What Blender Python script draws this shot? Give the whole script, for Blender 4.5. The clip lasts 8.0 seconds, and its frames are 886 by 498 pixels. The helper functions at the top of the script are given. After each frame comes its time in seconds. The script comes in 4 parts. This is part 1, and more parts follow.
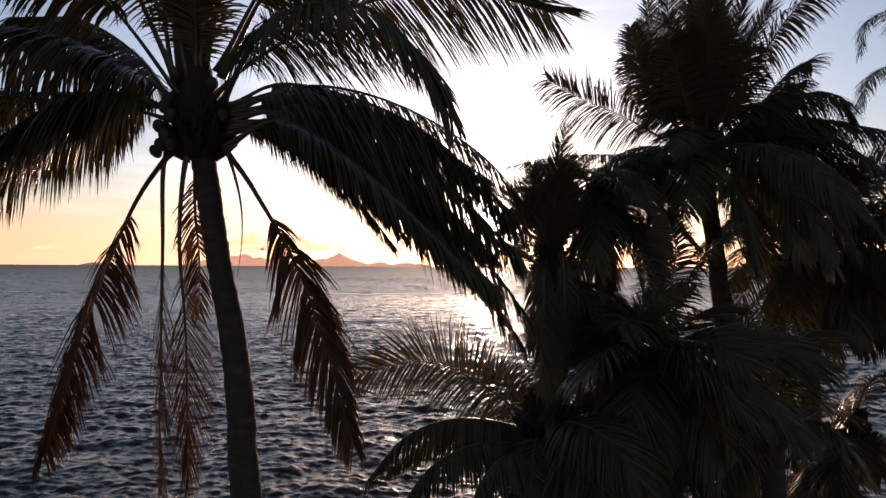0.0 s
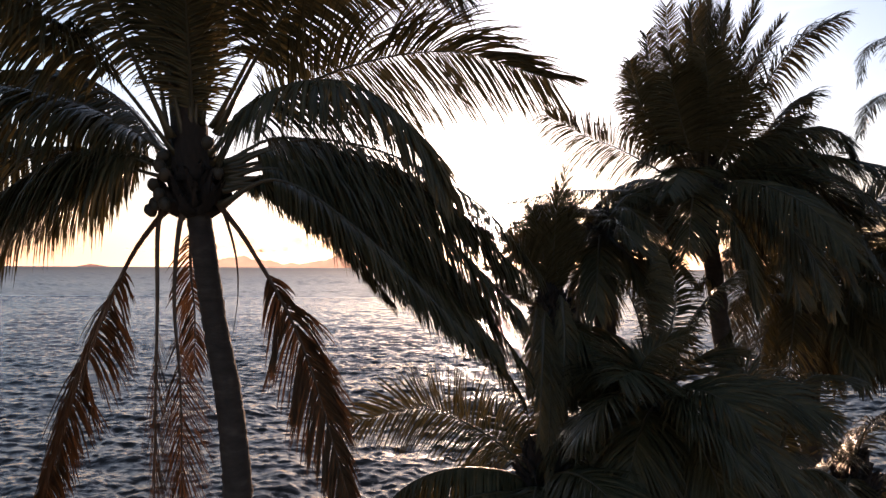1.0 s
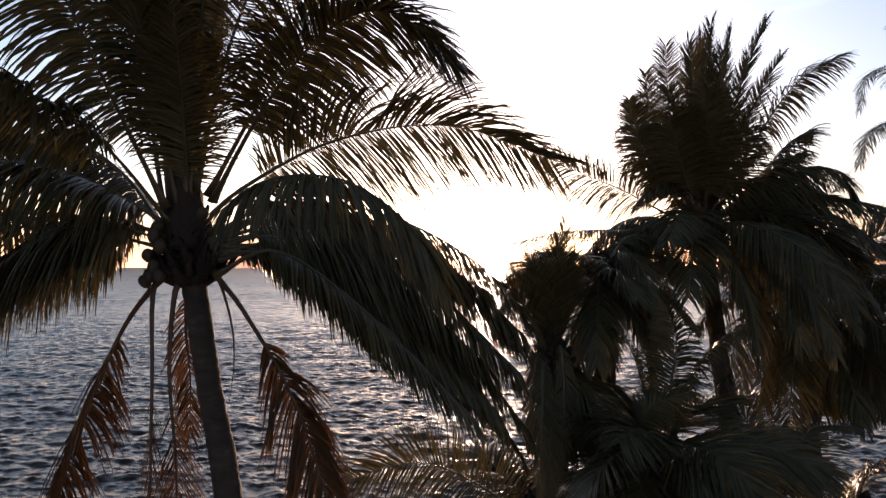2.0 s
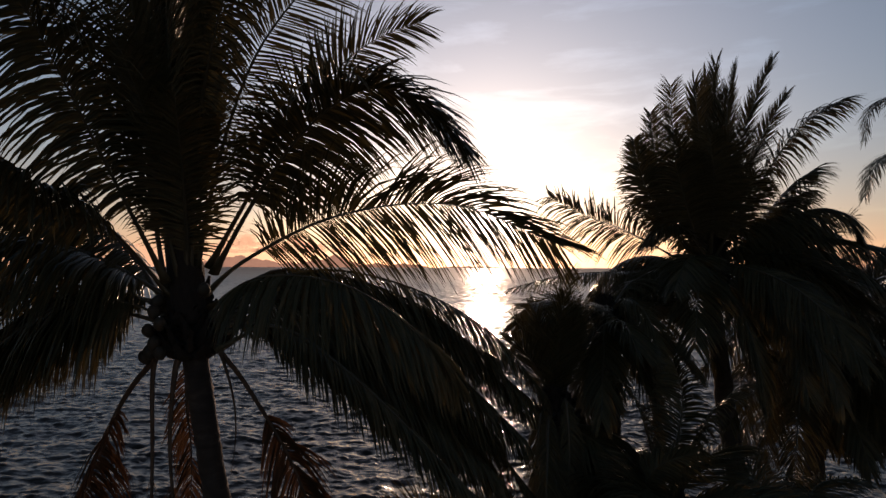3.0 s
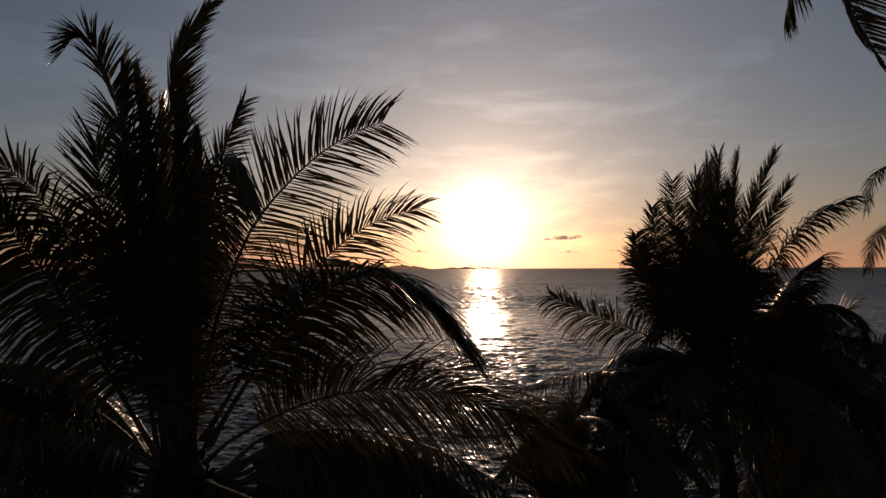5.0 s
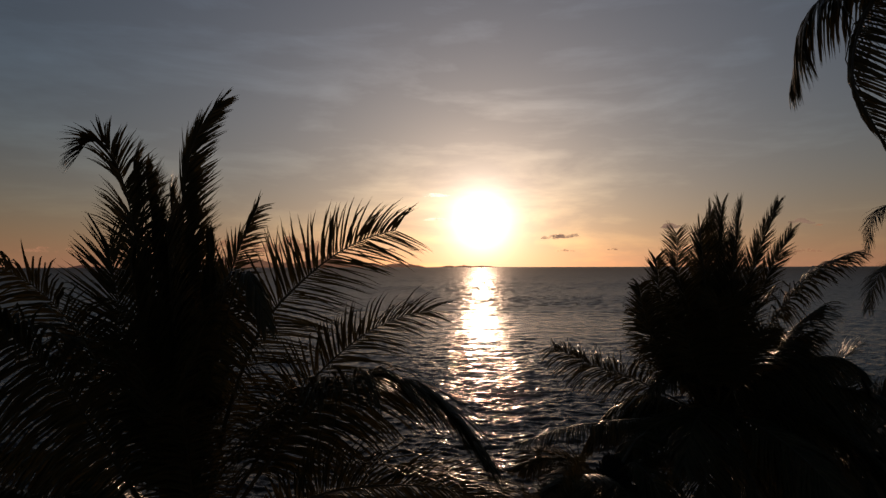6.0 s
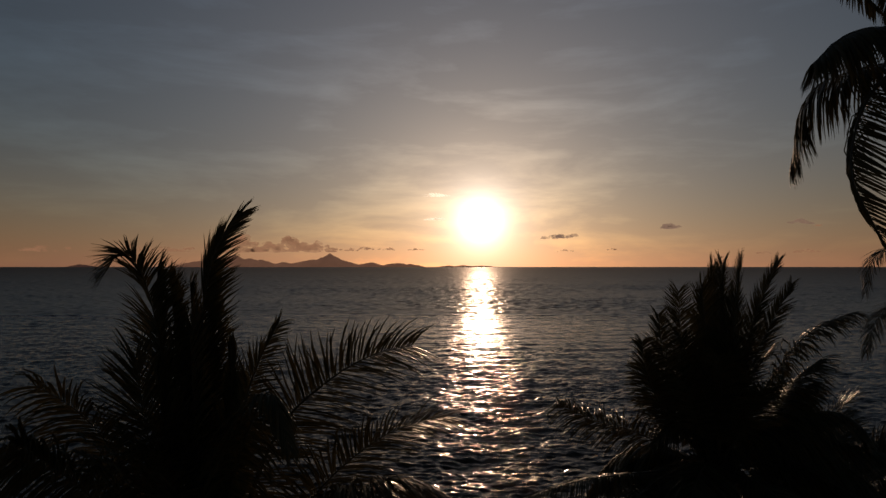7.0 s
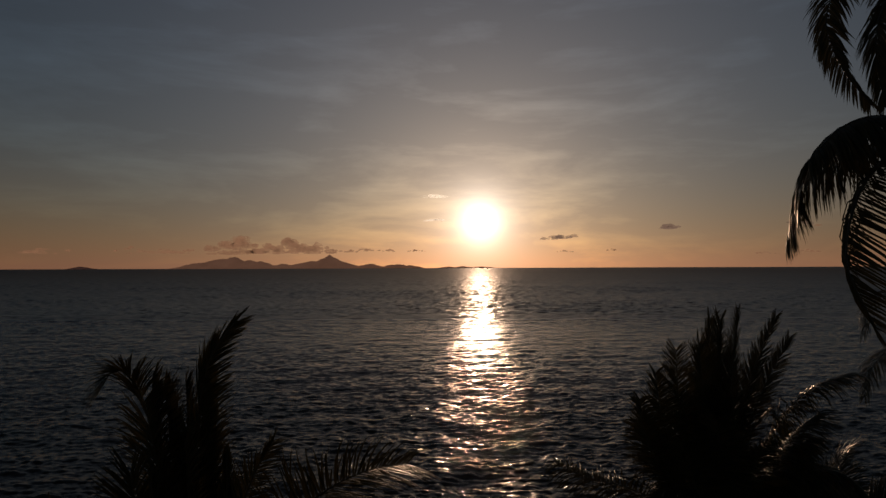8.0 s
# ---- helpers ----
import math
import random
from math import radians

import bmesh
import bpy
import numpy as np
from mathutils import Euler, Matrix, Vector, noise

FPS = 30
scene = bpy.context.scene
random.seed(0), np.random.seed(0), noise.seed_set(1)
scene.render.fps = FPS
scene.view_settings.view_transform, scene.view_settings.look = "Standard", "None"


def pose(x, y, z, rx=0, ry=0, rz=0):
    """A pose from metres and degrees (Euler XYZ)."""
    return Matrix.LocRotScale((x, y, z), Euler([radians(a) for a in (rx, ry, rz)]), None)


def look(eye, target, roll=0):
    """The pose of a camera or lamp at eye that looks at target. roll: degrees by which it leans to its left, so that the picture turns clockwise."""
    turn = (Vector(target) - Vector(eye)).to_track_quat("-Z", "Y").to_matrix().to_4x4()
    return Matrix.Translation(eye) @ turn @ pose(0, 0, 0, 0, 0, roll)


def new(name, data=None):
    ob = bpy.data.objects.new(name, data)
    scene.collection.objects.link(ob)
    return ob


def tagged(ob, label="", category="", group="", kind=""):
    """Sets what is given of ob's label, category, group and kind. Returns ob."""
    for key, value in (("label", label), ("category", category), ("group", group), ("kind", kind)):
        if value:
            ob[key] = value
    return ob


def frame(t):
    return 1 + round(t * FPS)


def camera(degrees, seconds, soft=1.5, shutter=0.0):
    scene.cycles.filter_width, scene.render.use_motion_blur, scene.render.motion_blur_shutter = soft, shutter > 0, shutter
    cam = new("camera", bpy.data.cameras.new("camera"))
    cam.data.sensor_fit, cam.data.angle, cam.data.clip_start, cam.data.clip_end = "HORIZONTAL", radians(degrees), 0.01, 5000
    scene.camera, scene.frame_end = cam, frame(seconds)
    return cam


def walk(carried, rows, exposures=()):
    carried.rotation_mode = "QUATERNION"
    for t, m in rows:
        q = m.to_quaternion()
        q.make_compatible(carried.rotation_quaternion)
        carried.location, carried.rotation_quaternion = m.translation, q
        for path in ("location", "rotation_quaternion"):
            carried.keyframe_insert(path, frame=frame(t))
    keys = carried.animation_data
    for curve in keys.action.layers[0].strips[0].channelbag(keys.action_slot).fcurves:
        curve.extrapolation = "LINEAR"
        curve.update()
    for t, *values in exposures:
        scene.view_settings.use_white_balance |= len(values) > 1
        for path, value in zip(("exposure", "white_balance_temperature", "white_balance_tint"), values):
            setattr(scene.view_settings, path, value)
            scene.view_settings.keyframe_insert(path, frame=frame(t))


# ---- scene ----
cam = camera(72.0, 8.0)
PATH = [
    (0, (0.39, 0.093, 7.708), (0.359, 2.092, 7.7630), 0.3),
    (0.5, (0.394, 0.117, 8.01), (0.365, 2.116, 8.0680), 0.2),
    (1, (0.39, 0.152, 8.309), (0.363, 2.151, 8.3690), 0.3),
    (1.5, (0.38, 0.172, 8.612), (0.358, 2.171, 8.6720), 0.3),
    (1.7, (0.388, 0.183, 8.775), (0.366, 2.182, 8.8360), 0.2),
    (3, (0.314, 0.293, 9.777), (0.296, 2.292, 9.8340), 0.2),
    (3.5, (0.294, 0.295, 10.143), (0.28, 2.294, 10.2040), 0.0),
    (4, (0.293, 0.35, 10.577), (0.281, 2.348, 10.6380), -0.1),
    (4.5, (0.294, 0.37, 11.038), (0.279, 2.369, 11.0940), -0.4),
    (5, (0.292, 0.404, 11.456), (0.279, 2.403, 11.5160), -0.2),
    (6.5, (0.074, 0.233, 12.866), (0.073, 2.232, 12.9184), -0.1),
    (7, (0.032, 0.104, 13.368), (0.031, 2.103, 13.4214), -0.0),
    (7.5, (0.032, 0.083, 13.847), (0.032, 2.082, 13.9044), 0.2),
    (8, (0.08, 0.078, 14.392), (0.08, 2.077, 14.4484), -0.2),
]
walk(cam, [(t, look(eye, target, roll)) for t, eye, target, roll in PATH], exposures=[(0, 2.65, 5950, 17), (0.5, 3.12, 5950, 18), (1.0, 3.45, 6100, 19), (1.7, 3.6, 6200, 20), (2.8, 1.95, 5950, 16), (3.5, 1.65, 6000, 16), (5, 0.68, 6150, 15), (6.5, 0.05, 6200, 13), (7, -0.12, 6200, 12), (8, -0.47, 6180, 12)])

# ---- light: low sun over the sea, clear evening sky ----
SUN_AZ, SUN_EL = radians(3.55), radians(4.15)
TO_SUN = Vector((math.sin(SUN_AZ) * math.cos(SUN_EL), math.cos(SUN_AZ) * math.cos(SUN_EL), math.sin(SUN_EL)))


def node(tree, kind, **values):
    n = tree.nodes.new(kind)
    for key, value in values.items():
        n.inputs[key.replace("_", " ")].default_value = value
    return n


def calc(tree, op, a, b=None, c=None):
    n = tree.nodes.new("ShaderNodeMath")
    n.operation = op
    for i, v in enumerate((a, b, c)):
        if v is None:
            continue
        if isinstance(v, (int, float)):
            n.inputs[i].default_value = v
        else:
            tree.links.new(v, n.inputs[i])
    return n.outputs[0]


def build_sky():
    world = bpy.data.worlds.new("evening_sky")
    scene.world = world
    world.use_nodes = True
    tr = world.node_tree
    tr.nodes.clear()
    link = tr.links.new
    out = tr.nodes.new("ShaderNodeOutputWorld")
    sky = tr.nodes.new("ShaderNodeTexSky")
    sky.sky_type = "NISHITA"
    sky.sun_disc = False
    sky.sun_elevation, sky.sun_rotation = SUN_EL, SUN_AZ
    sky.air_density, sky.dust_density, sky.ozone_density = 1.0, 0.6, 2.0
    coord = tr.nodes.new("ShaderNodeTexCoord")
    sep = tr.nodes.new("ShaderNodeSeparateXYZ")
    link(coord.outputs["Generated"], sep.inputs[0])
    # angle from the sun, in degrees
    dot = tr.nodes.new("ShaderNodeVectorMath")
    dot.operation = "DOT_PRODUCT"
    link(coord.outputs["Generated"], dot.inputs[0])
    dot.inputs[1].default_value = TO_SUN
    ang = calc(tr, "MULTIPLY", calc(tr, "ARCCOSINE", calc(tr, "MINIMUM", dot.outputs["Value"], 0.9999999)), 57.2958)
    # thin cirrus, drawn out along the horizon
    flat = tr.nodes.new("ShaderNodeVectorMath")
    flat.operation = "MULTIPLY"
    flat.inputs[1].default_value = (1.0, 0.6, 4.6)
    link(coord.outputs["Generated"], flat.inputs[0])
    cir = node(tr, "ShaderNodeTexNoise", Scale=3.4, Detail=8.0, Roughness=0.6, Distortion=0.25)
    link(flat.outputs[0], cir.inputs["Vector"])
    ramp = tr.nodes.new("ShaderNodeMapRange")
    ramp.inputs["From Min"].default_value, ramp.inputs["From Max"].default_value = 0.48, 0.8
    link(cir.outputs[0], ramp.inputs["Value"])
    veil = ramp.outputs[0]
    # cloud veil scatters more light near the sun
    near = calc(tr, "POWER", 2.71828, calc(tr, "MULTIPLY", ang, -1 / 16))
    veil_gain = calc(tr, "ADD", 1.0, calc(tr, "MULTIPLY", veil, calc(tr, "ADD", 0.42, calc(tr, "MULTIPLY", near, 1.6))))
    # aureole of the sun in the haze
    core = calc(tr, "MULTIPLY", calc(tr, "POWER", 2.71828, calc(tr, "MULTIPLY", ang, -1 / 1.15)), CORE)
    wide = calc(tr, "MULTIPLY", calc(tr, "POWER", 2.71828, calc(tr, "MULTIPLY", ang, -1 / 2.2)), WIDE)
    halo = calc(tr, "MULTIPLY", calc(tr, "POWER", 2.71828, calc(tr, "MULTIPLY", ang, -1 / 9.0)), HALO)
    outer = calc(tr, "MULTIPLY", calc(tr, "POWER", 2.71828, calc(tr, "MULTIPLY", ang, -1 / 20.0)), 0.16)
    # dusty red belt of haze low over the horizon, all round
    low = calc(tr, "MULTIPLY", calc(tr, "POWER", 2.71828, calc(tr, "MULTIPLY", calc(tr, "ABSOLUTE", sep.outputs["Z"]), -1 / 0.075)), BELT)
    bg = node(tr, "ShaderNodeBackground", Strength=SKY_STRENGTH)
    tint = tr.nodes.new("ShaderNodeVectorMath")
    tint.operation = "MULTIPLY"
    link(sky.outputs[0], tint.inputs[0])
    grow = tr.nodes.new("ShaderNodeCombineXYZ")
    # the haze at the horizon takes out green and turns the yellow to salmon
    dusk = calc(tr, "POWER", 2.71828, calc(tr, "MULTIPLY", calc(tr, "ABSOLUTE", sep.outputs["Z"]), -1 / 0.14))
    for i, change in enumerate((-0.38, -0.49, -0.62)):
        link(calc(tr, "MULTIPLY", veil_gain, calc(tr, "MULTIPLY_ADD", dusk, change, 1.0)), grow.inputs[i])
    link(grow.outputs[0], tint.inputs[1])
    link(tint.outputs[0], bg.inputs["Color"])
    last = bg.outputs[0]
    for value, colour in ((core, (1.0, 0.9, 0.74, 1)), (wide, (1.0, 0.76, 0.56, 1)), (halo, (1.0, 0.73, 0.55, 1)), (outer, (1.0, 0.92, 0.9, 1)), (low, (1.0, 0.42, 0.24, 1))):
        b = node(tr, "ShaderNodeBackground", Color=colour)
        link(value, b.inputs["Strength"])
        add = tr.nodes.new("ShaderNodeAddShader")
        link(last, add.inputs[0])
        link(b.outputs[0], add.inputs[1])
        last = add.outputs[0]
    link(last, out.inputs["Surface"])


BELT = 0.15
SKY_STRENGTH, CORE, WIDE, HALO = 0.028, 3.3, 1.2, 0.29
build_sky()
sun = new("sun", bpy.data.lights.new("sun", "SUN"))
sun.data.energy, sun.data.angle, sun.data.color = 0.64, radians(0.55), (1.0, 0.62, 0.37)
sun.matrix_world = look(TO_SUN * 50, (0, 0, 0))

# ---- materials ----


def material(name):
    mat = bpy.data.materials.new(name)
    mat.use_nodes = True
    tr = mat.node_tree
    return mat, tr, tr.nodes["Principled BSDF"]


def noise_colour(tr, bsdf, stops, scale, detail=5.0, space="Object", stretch=(1, 1, 1), per_island=0.0):
    """Base colour from a noise ramp, with a slight change from piece to piece."""
    coord = tr.nodes.new("ShaderNodeTexCoord")
    mapping = tr.nodes.new("ShaderNodeMapping")
    mapping.inputs["Scale"].default_value = stretch
    tr.links.new(coord.outputs[space], mapping.inputs[0])
    tex = node(tr, "ShaderNodeTexNoise", Scale=scale, Detail=detail, Roughness=0.6)
    tr.links.new(mapping.outputs[0], tex.inputs["Vector"])
    value = tex.outputs[0]
    if per_island:
        geo = tr.nodes.new("ShaderNodeNewGeometry")
        value = calc(tr, "ADD", value, calc(tr, "MULTIPLY", calc(tr, "SUBTRACT", geo.outputs["Random Per Island"], 0.5), per_island))
    ramp = tr.nodes.new("ShaderNodeValToRGB")
    while len(ramp.color_ramp.elements) < len(stops):
        ramp.color_ramp.elements.new(0.5)
    for e, (at, colour) in zip(ramp.color_ramp.elements, stops):
        e.position, e.color = at, (*colour, 1)
    tr.links.new(value, ramp.inputs[0])
    tr.links.new(ramp.outputs[0], bsdf.inputs["Base Color"])
    return tex, mapping, ramp


def add_bump(tr, bsdf, height, strength, distance):
    bump = node(tr, "ShaderNodeBump", Strength=strength, Distance=distance)
    tr.links.new(height, bump.inputs["Height"])
    tr.links.new(bump.outputs[0], bsdf.inputs["Normal"])
    return bump


def leaf_material(name, stops, glow, through_colour, rough=0.5):
    """Thin leaf: glossy cuticle over a blade that lets a little light through."""
    mat, tr, bsdf = material(name)
    tex, mapping, ramp = noise_colour(tr, bsdf, stops, 9.0, per_island=0.5)
    # some leaflets keep a polished cuticle, others are dull with salt and dust
    geo = tr.nodes.new("ShaderNodeNewGeometry")
    tr.links.new(calc(tr, "MULTIPLY_ADD", geo.outputs["Random Per Island"], rough * 0.9, rough * 0.5), bsdf.inputs["Roughness"])
    bsdf.inputs["Specular IOR Level"].default_value = 0.22
    bsdf.inputs["Specular Tint"].default_value = (1.0, 0.88, 0.7, 1)
    fine = node(tr, "ShaderNodeTexNoise", Scale=60.0, Detail=2.0)
    tr.links.new(mapping.outputs[0], fine.inputs["Vector"])
    add_bump(tr, bsdf, fine.outputs[0], 0.25, 0.004)
    back = tr.nodes.new("ShaderNodeBsdfTranslucent")
    back.inputs["Color"].default_value = (*through_colour, 1)
    mix = tr.nodes.new("ShaderNodeMixShader")
    mix.inputs[0].default_value = glow
    tr.links.new(bsdf.outputs[0], mix.inputs[1])
    tr.links.new(back.outputs[0], mix.inputs[2])
    tr.links.new(mix.outputs[0], tr.nodes["Material Output"].inputs["Surface"])
    return mat


GREEN_LEAF = leaf_material("green_palm_leaf", [(0.25, (0.031, 0.029, 0.014)), (0.55, (0.048, 0.043, 0.02)), (0.85, (0.085, 0.066, 0.032))], 0.09, (0.17, 0.13, 0.045), 0.34)
DRY_LEAF = leaf_material("dry_palm_leaf", [(0.25, (0.02, 0.012, 0.007)), (0.55, (0.042, 0.025, 0.013)), (0.85, (0.1, 0.05, 0.024))], 0.14, (0.15, 0.07, 0.03), 0.5)


def plain(name, stops, scale, rough, bump, stretch=(1, 1, 1), per_island=0.0, distance=0.01):
    mat, tr, bsdf = material(name)
    tex, mapping, ramp = noise_colour(tr, bsdf, stops, scale, stretch=stretch, per_island=per_island)
    bsdf.inputs["Roughness"].default_value = rough
    fine = node(tr, "ShaderNodeTexNoise", Scale=scale * 5, Detail=4.0)
    tr.links.new(mapping.outputs[0], fine.inputs["Vector"])
    add_bump(tr, bsdf, fine.outputs[0], bump, distance)
    return mat


MIDRIB = plain("palm_midrib", [(0.3, (0.03, 0.027, 0.012)), (0.6, (0.055, 0.042, 0.018)), (0.8, (0.09, 0.065, 0.03))], 6.0, 0.45, 0.2)
DRY_RIB = plain("dry_palm_midrib", [(0.3, (0.035, 0.022, 0.014)), (0.7, (0.08, 0.05, 0.03))], 6.0, 0.6, 0.3)
BARK = plain("palm_bark", [(0.3, (0.014, 0.011, 0.009)), (0.55, (0.03, 0.024, 0.019)), (0.8, (0.07, 0.056, 0.045))], 5.0, 0.9, 0.6, (1, 1, 2.5))
FIBRE = plain("crown_fibre", [(0.3, (0.008, 0.0055, 0.004)), (0.7, (0.026, 0.017, 0.011))], 14.0, 0.95, 0.8, (2.5, 2.5, 0.6), 0.3)
HUSK = plain("coconut_husk", [(0.3, (0.02, 0.016, 0.008)), (0.7, (0.045, 0.03, 0.014))], 7.0, 0.7, 0.2, (1, 1, 1), 0.4)
SAND = plain("sand", [(0.3, (0.2, 0.16, 0.11)), (0.7, (0.32, 0.26, 0.19))], 0.8, 0.95, 0.5)


def sea_material():
    mat, tr, bsdf = material("sea_water")
    noise_colour(tr, bsdf, [(0.35, (0.012, 0.009, 0.007)), (0.7, (0.022, 0.017, 0.013))], 0.03)
    bsdf.inputs["IOR"].default_value = 1.333
    bsdf.inputs["Specular Tint"].default_value = (1.0, 0.73, 0.54, 1)
    coord = tr.nodes.new("ShaderNodeTexCoord")
    # further out the small waves can no longer be told apart and roughen the surface
    sep = tr.nodes.new("ShaderNodeSeparateXYZ")
    tr.links.new(coord.outputs["Object"], sep.inputs[0])
    far = tr.nodes.new("ShaderNodeMapRange")
    for key, v in (("From Min", 1.5), ("From Max", 3.2), ("To Min", 0.07), ("To Max", 0.55)):
        far.inputs[key].default_value = v
    tr.links.new(calc(tr, "LOGARITHM", calc(tr, "MAXIMUM", sep.outputs["Y"], 10.0), 10.0), far.inputs["Value"])
    tr.links.new(far.outputs[0], bsdf.inputs["Roughness"])
    total = None
    for scale, stretch, amount in ((1.7, (0.75, 1.0, 1), 0.05), (5.0, (0.7, 1.0, 1), 0.03), (12.0, (0.8, 1.0, 1), 0.012)):
        mapping = tr.nodes.new("ShaderNodeMapping")
        mapping.inputs["Scale"].default_value = stretch
        mapping.inputs["Rotation"].default_value = (0, 0, 0.12 * scale)
        tr.links.new(coord.outputs["Object"], mapping.inputs[0])
        tex = node(tr, "ShaderNodeTexNoise", Scale=scale, Detail=4.0, Roughness=0.55, Distortion=0.4)
        tr.links.new(mapping.outputs[0], tex.inputs["Vector"])
        h = calc(tr, "MULTIPLY", tex.outputs[0], amount)
        total = h if total is None else calc(tr, "ADD", total, h)
    add_bump(tr, bsdf, total, 1.0, 1.0)
    return mat


def glow_material(name, colour, strength, alpha=1.0, scale=0.01, deep=0.75):
    """Far land and clouds: sunlight and kilometres of lit haze put in as emission."""
    mat, tr, bsdf = material(name)
    tex, mapping, ramp = noise_colour(tr, bsdf, [(0.3, tuple(c * deep for c in colour)), (0.7, colour)], scale)
    em = node(tr, "ShaderNodeEmission", Strength=strength)
    tr.links.new(ramp.outputs[0], em.inputs["Color"])
    last = em.outputs[0]
    if alpha < 1:
        mix = tr.nodes.new("ShaderNodeMixShader")
        wisp = tr.nodes.new("ShaderNodeMapRange")
        for key, v in (("From Min", 0.35), ("From Max", 0.65), ("To Min", 0.0), ("To Max", alpha)):
            wisp.inputs[key].default_value = v
        fluff = node(tr, "ShaderNodeTexNoise", Scale=0.02, Detail=6.0, Roughness=0.6)
        tr.links.new(mapping.outputs[0], fluff.inputs["Vector"])
        tr.links.new(fluff.outputs[0], wisp.inputs["Value"])
        tr.links.new(wisp.outputs[0], mix.inputs[0])
        clear = tr.nodes.new("ShaderNodeBsdfTransparent")
        tr.links.new(clear.outputs[0], mix.inputs[1])
        tr.links.new(last, mix.inputs[2])
        last = mix.outputs[0]
    tr.links.new(last, tr.nodes["Material Output"].inputs["Surface"])
    return mat


SEA = sea_material()
# haze over the far land and the islet's backlit dark are in their emission colours
FAR_LAND = glow_material("hazy_far_land", (0.15, 0.072, 0.043), 1.0)
NEAR_LAND = glow_material("dark_near_land", (0.05, 0.024, 0.018), 1.0)
# clouds take no light: sunlit or shaded is set by each emission colour
CLOUD_DARK = glow_material("dusky_cloud", (0.36, 0.175, 0.09), 1.0, 0.55)
CLOUD_GREY = glow_material("grey_cloud", (0.25, 0.15, 0.1), 1.0, 0.6)
CLOUD_LIT = glow_material("lit_cloud", (1.0, 0.74, 0.5), 1.6, 0.5)

# ---- builders ----


def mesh_object(name, verts, faces, mat, smooth=True):
    me = bpy.data.meshes.new(name)
    me.from_pydata([tuple(v) for v in verts], [], [tuple(int(i) for i in f) for f in faces])
    me.materials.append(mat)
    if smooth:
        me.polygons.foreach_set("use_smooth", [True] * len(me.polygons))
    me.update()
    return new(name, me)


def part(name, verts, faces, mat, parent, label="", smooth=True):
    ob = mesh_object(name, verts, faces, mat, smooth)
    ob.parent = parent
    return tagged(ob, label)


def spline(points, n):
    """n+1 points at even steps along a smooth curve through the given ones."""
    p = np.array(points, float)
    p = np.vstack([2 * p[0] - p[1], p, 2 * p[-1] - p[-2]])
    fine = []
    for i in range(1, len(p) - 2):
        for u in np.linspace(0, 1, 30, endpoint=False):
            a, b, c, d = p[i - 1 : i + 3]
            fine.append(0.5 * (2 * b + (c - a) * u + (2 * a - 5 * b + 4 * c - d) * u * u + (3 * b - a - 3 * c + d) * u**3))
    fine = np.array(fine + [p[-2]])
    run = np.r_[0, np.cumsum(np.linalg.norm(np.diff(fine, axis=0), axis=1))]
    want = np.linspace(0, run[-1], n + 1)
    return np.stack([np.interp(want, run, fine[:, k]) for k in range(3)], 1), run[-1]


def unit(v):
    return v / np.maximum(np.linalg.norm(v, axis=-1, keepdims=True), 1e-9)


def tube(centres, radii, sides, flat=1.0):
    """A closed tube along the centres; flat squeezes it across its own normal."""
    tang = unit(np.gradient(centres, axis=0))
    ref = np.array([0.3, 1.0, 0.1]) if abs(tang[len(tang) // 2][2]) > 0.8 else np.array([0.0, 0.0, 1.0])
    s = unit(np.cross(tang, ref))
    n = np.cross(s, tang)
    verts, faces = [], []
    for c, r, a, b in zip(centres, radii, s, n):
        for k in range(sides):
            w = 2 * math.pi * k / sides
            verts.append(c + a * (r * math.cos(w)) + b * (r * flat * math.sin(w)))
    m = len(centres)
    for i in range(m - 1):
        for k in range(sides):
            k2 = (k + 1) % sides
            faces.append((i * sides + k, i * sides + k2, (i + 1) * sides + k2, (i + 1) * sides + k))
    faces.append(tuple(reversed(range(sides))))
    faces.append(tuple(range((m - 1) * sides, m * sides)))
    return np.array(verts), faces


SEED = [10]


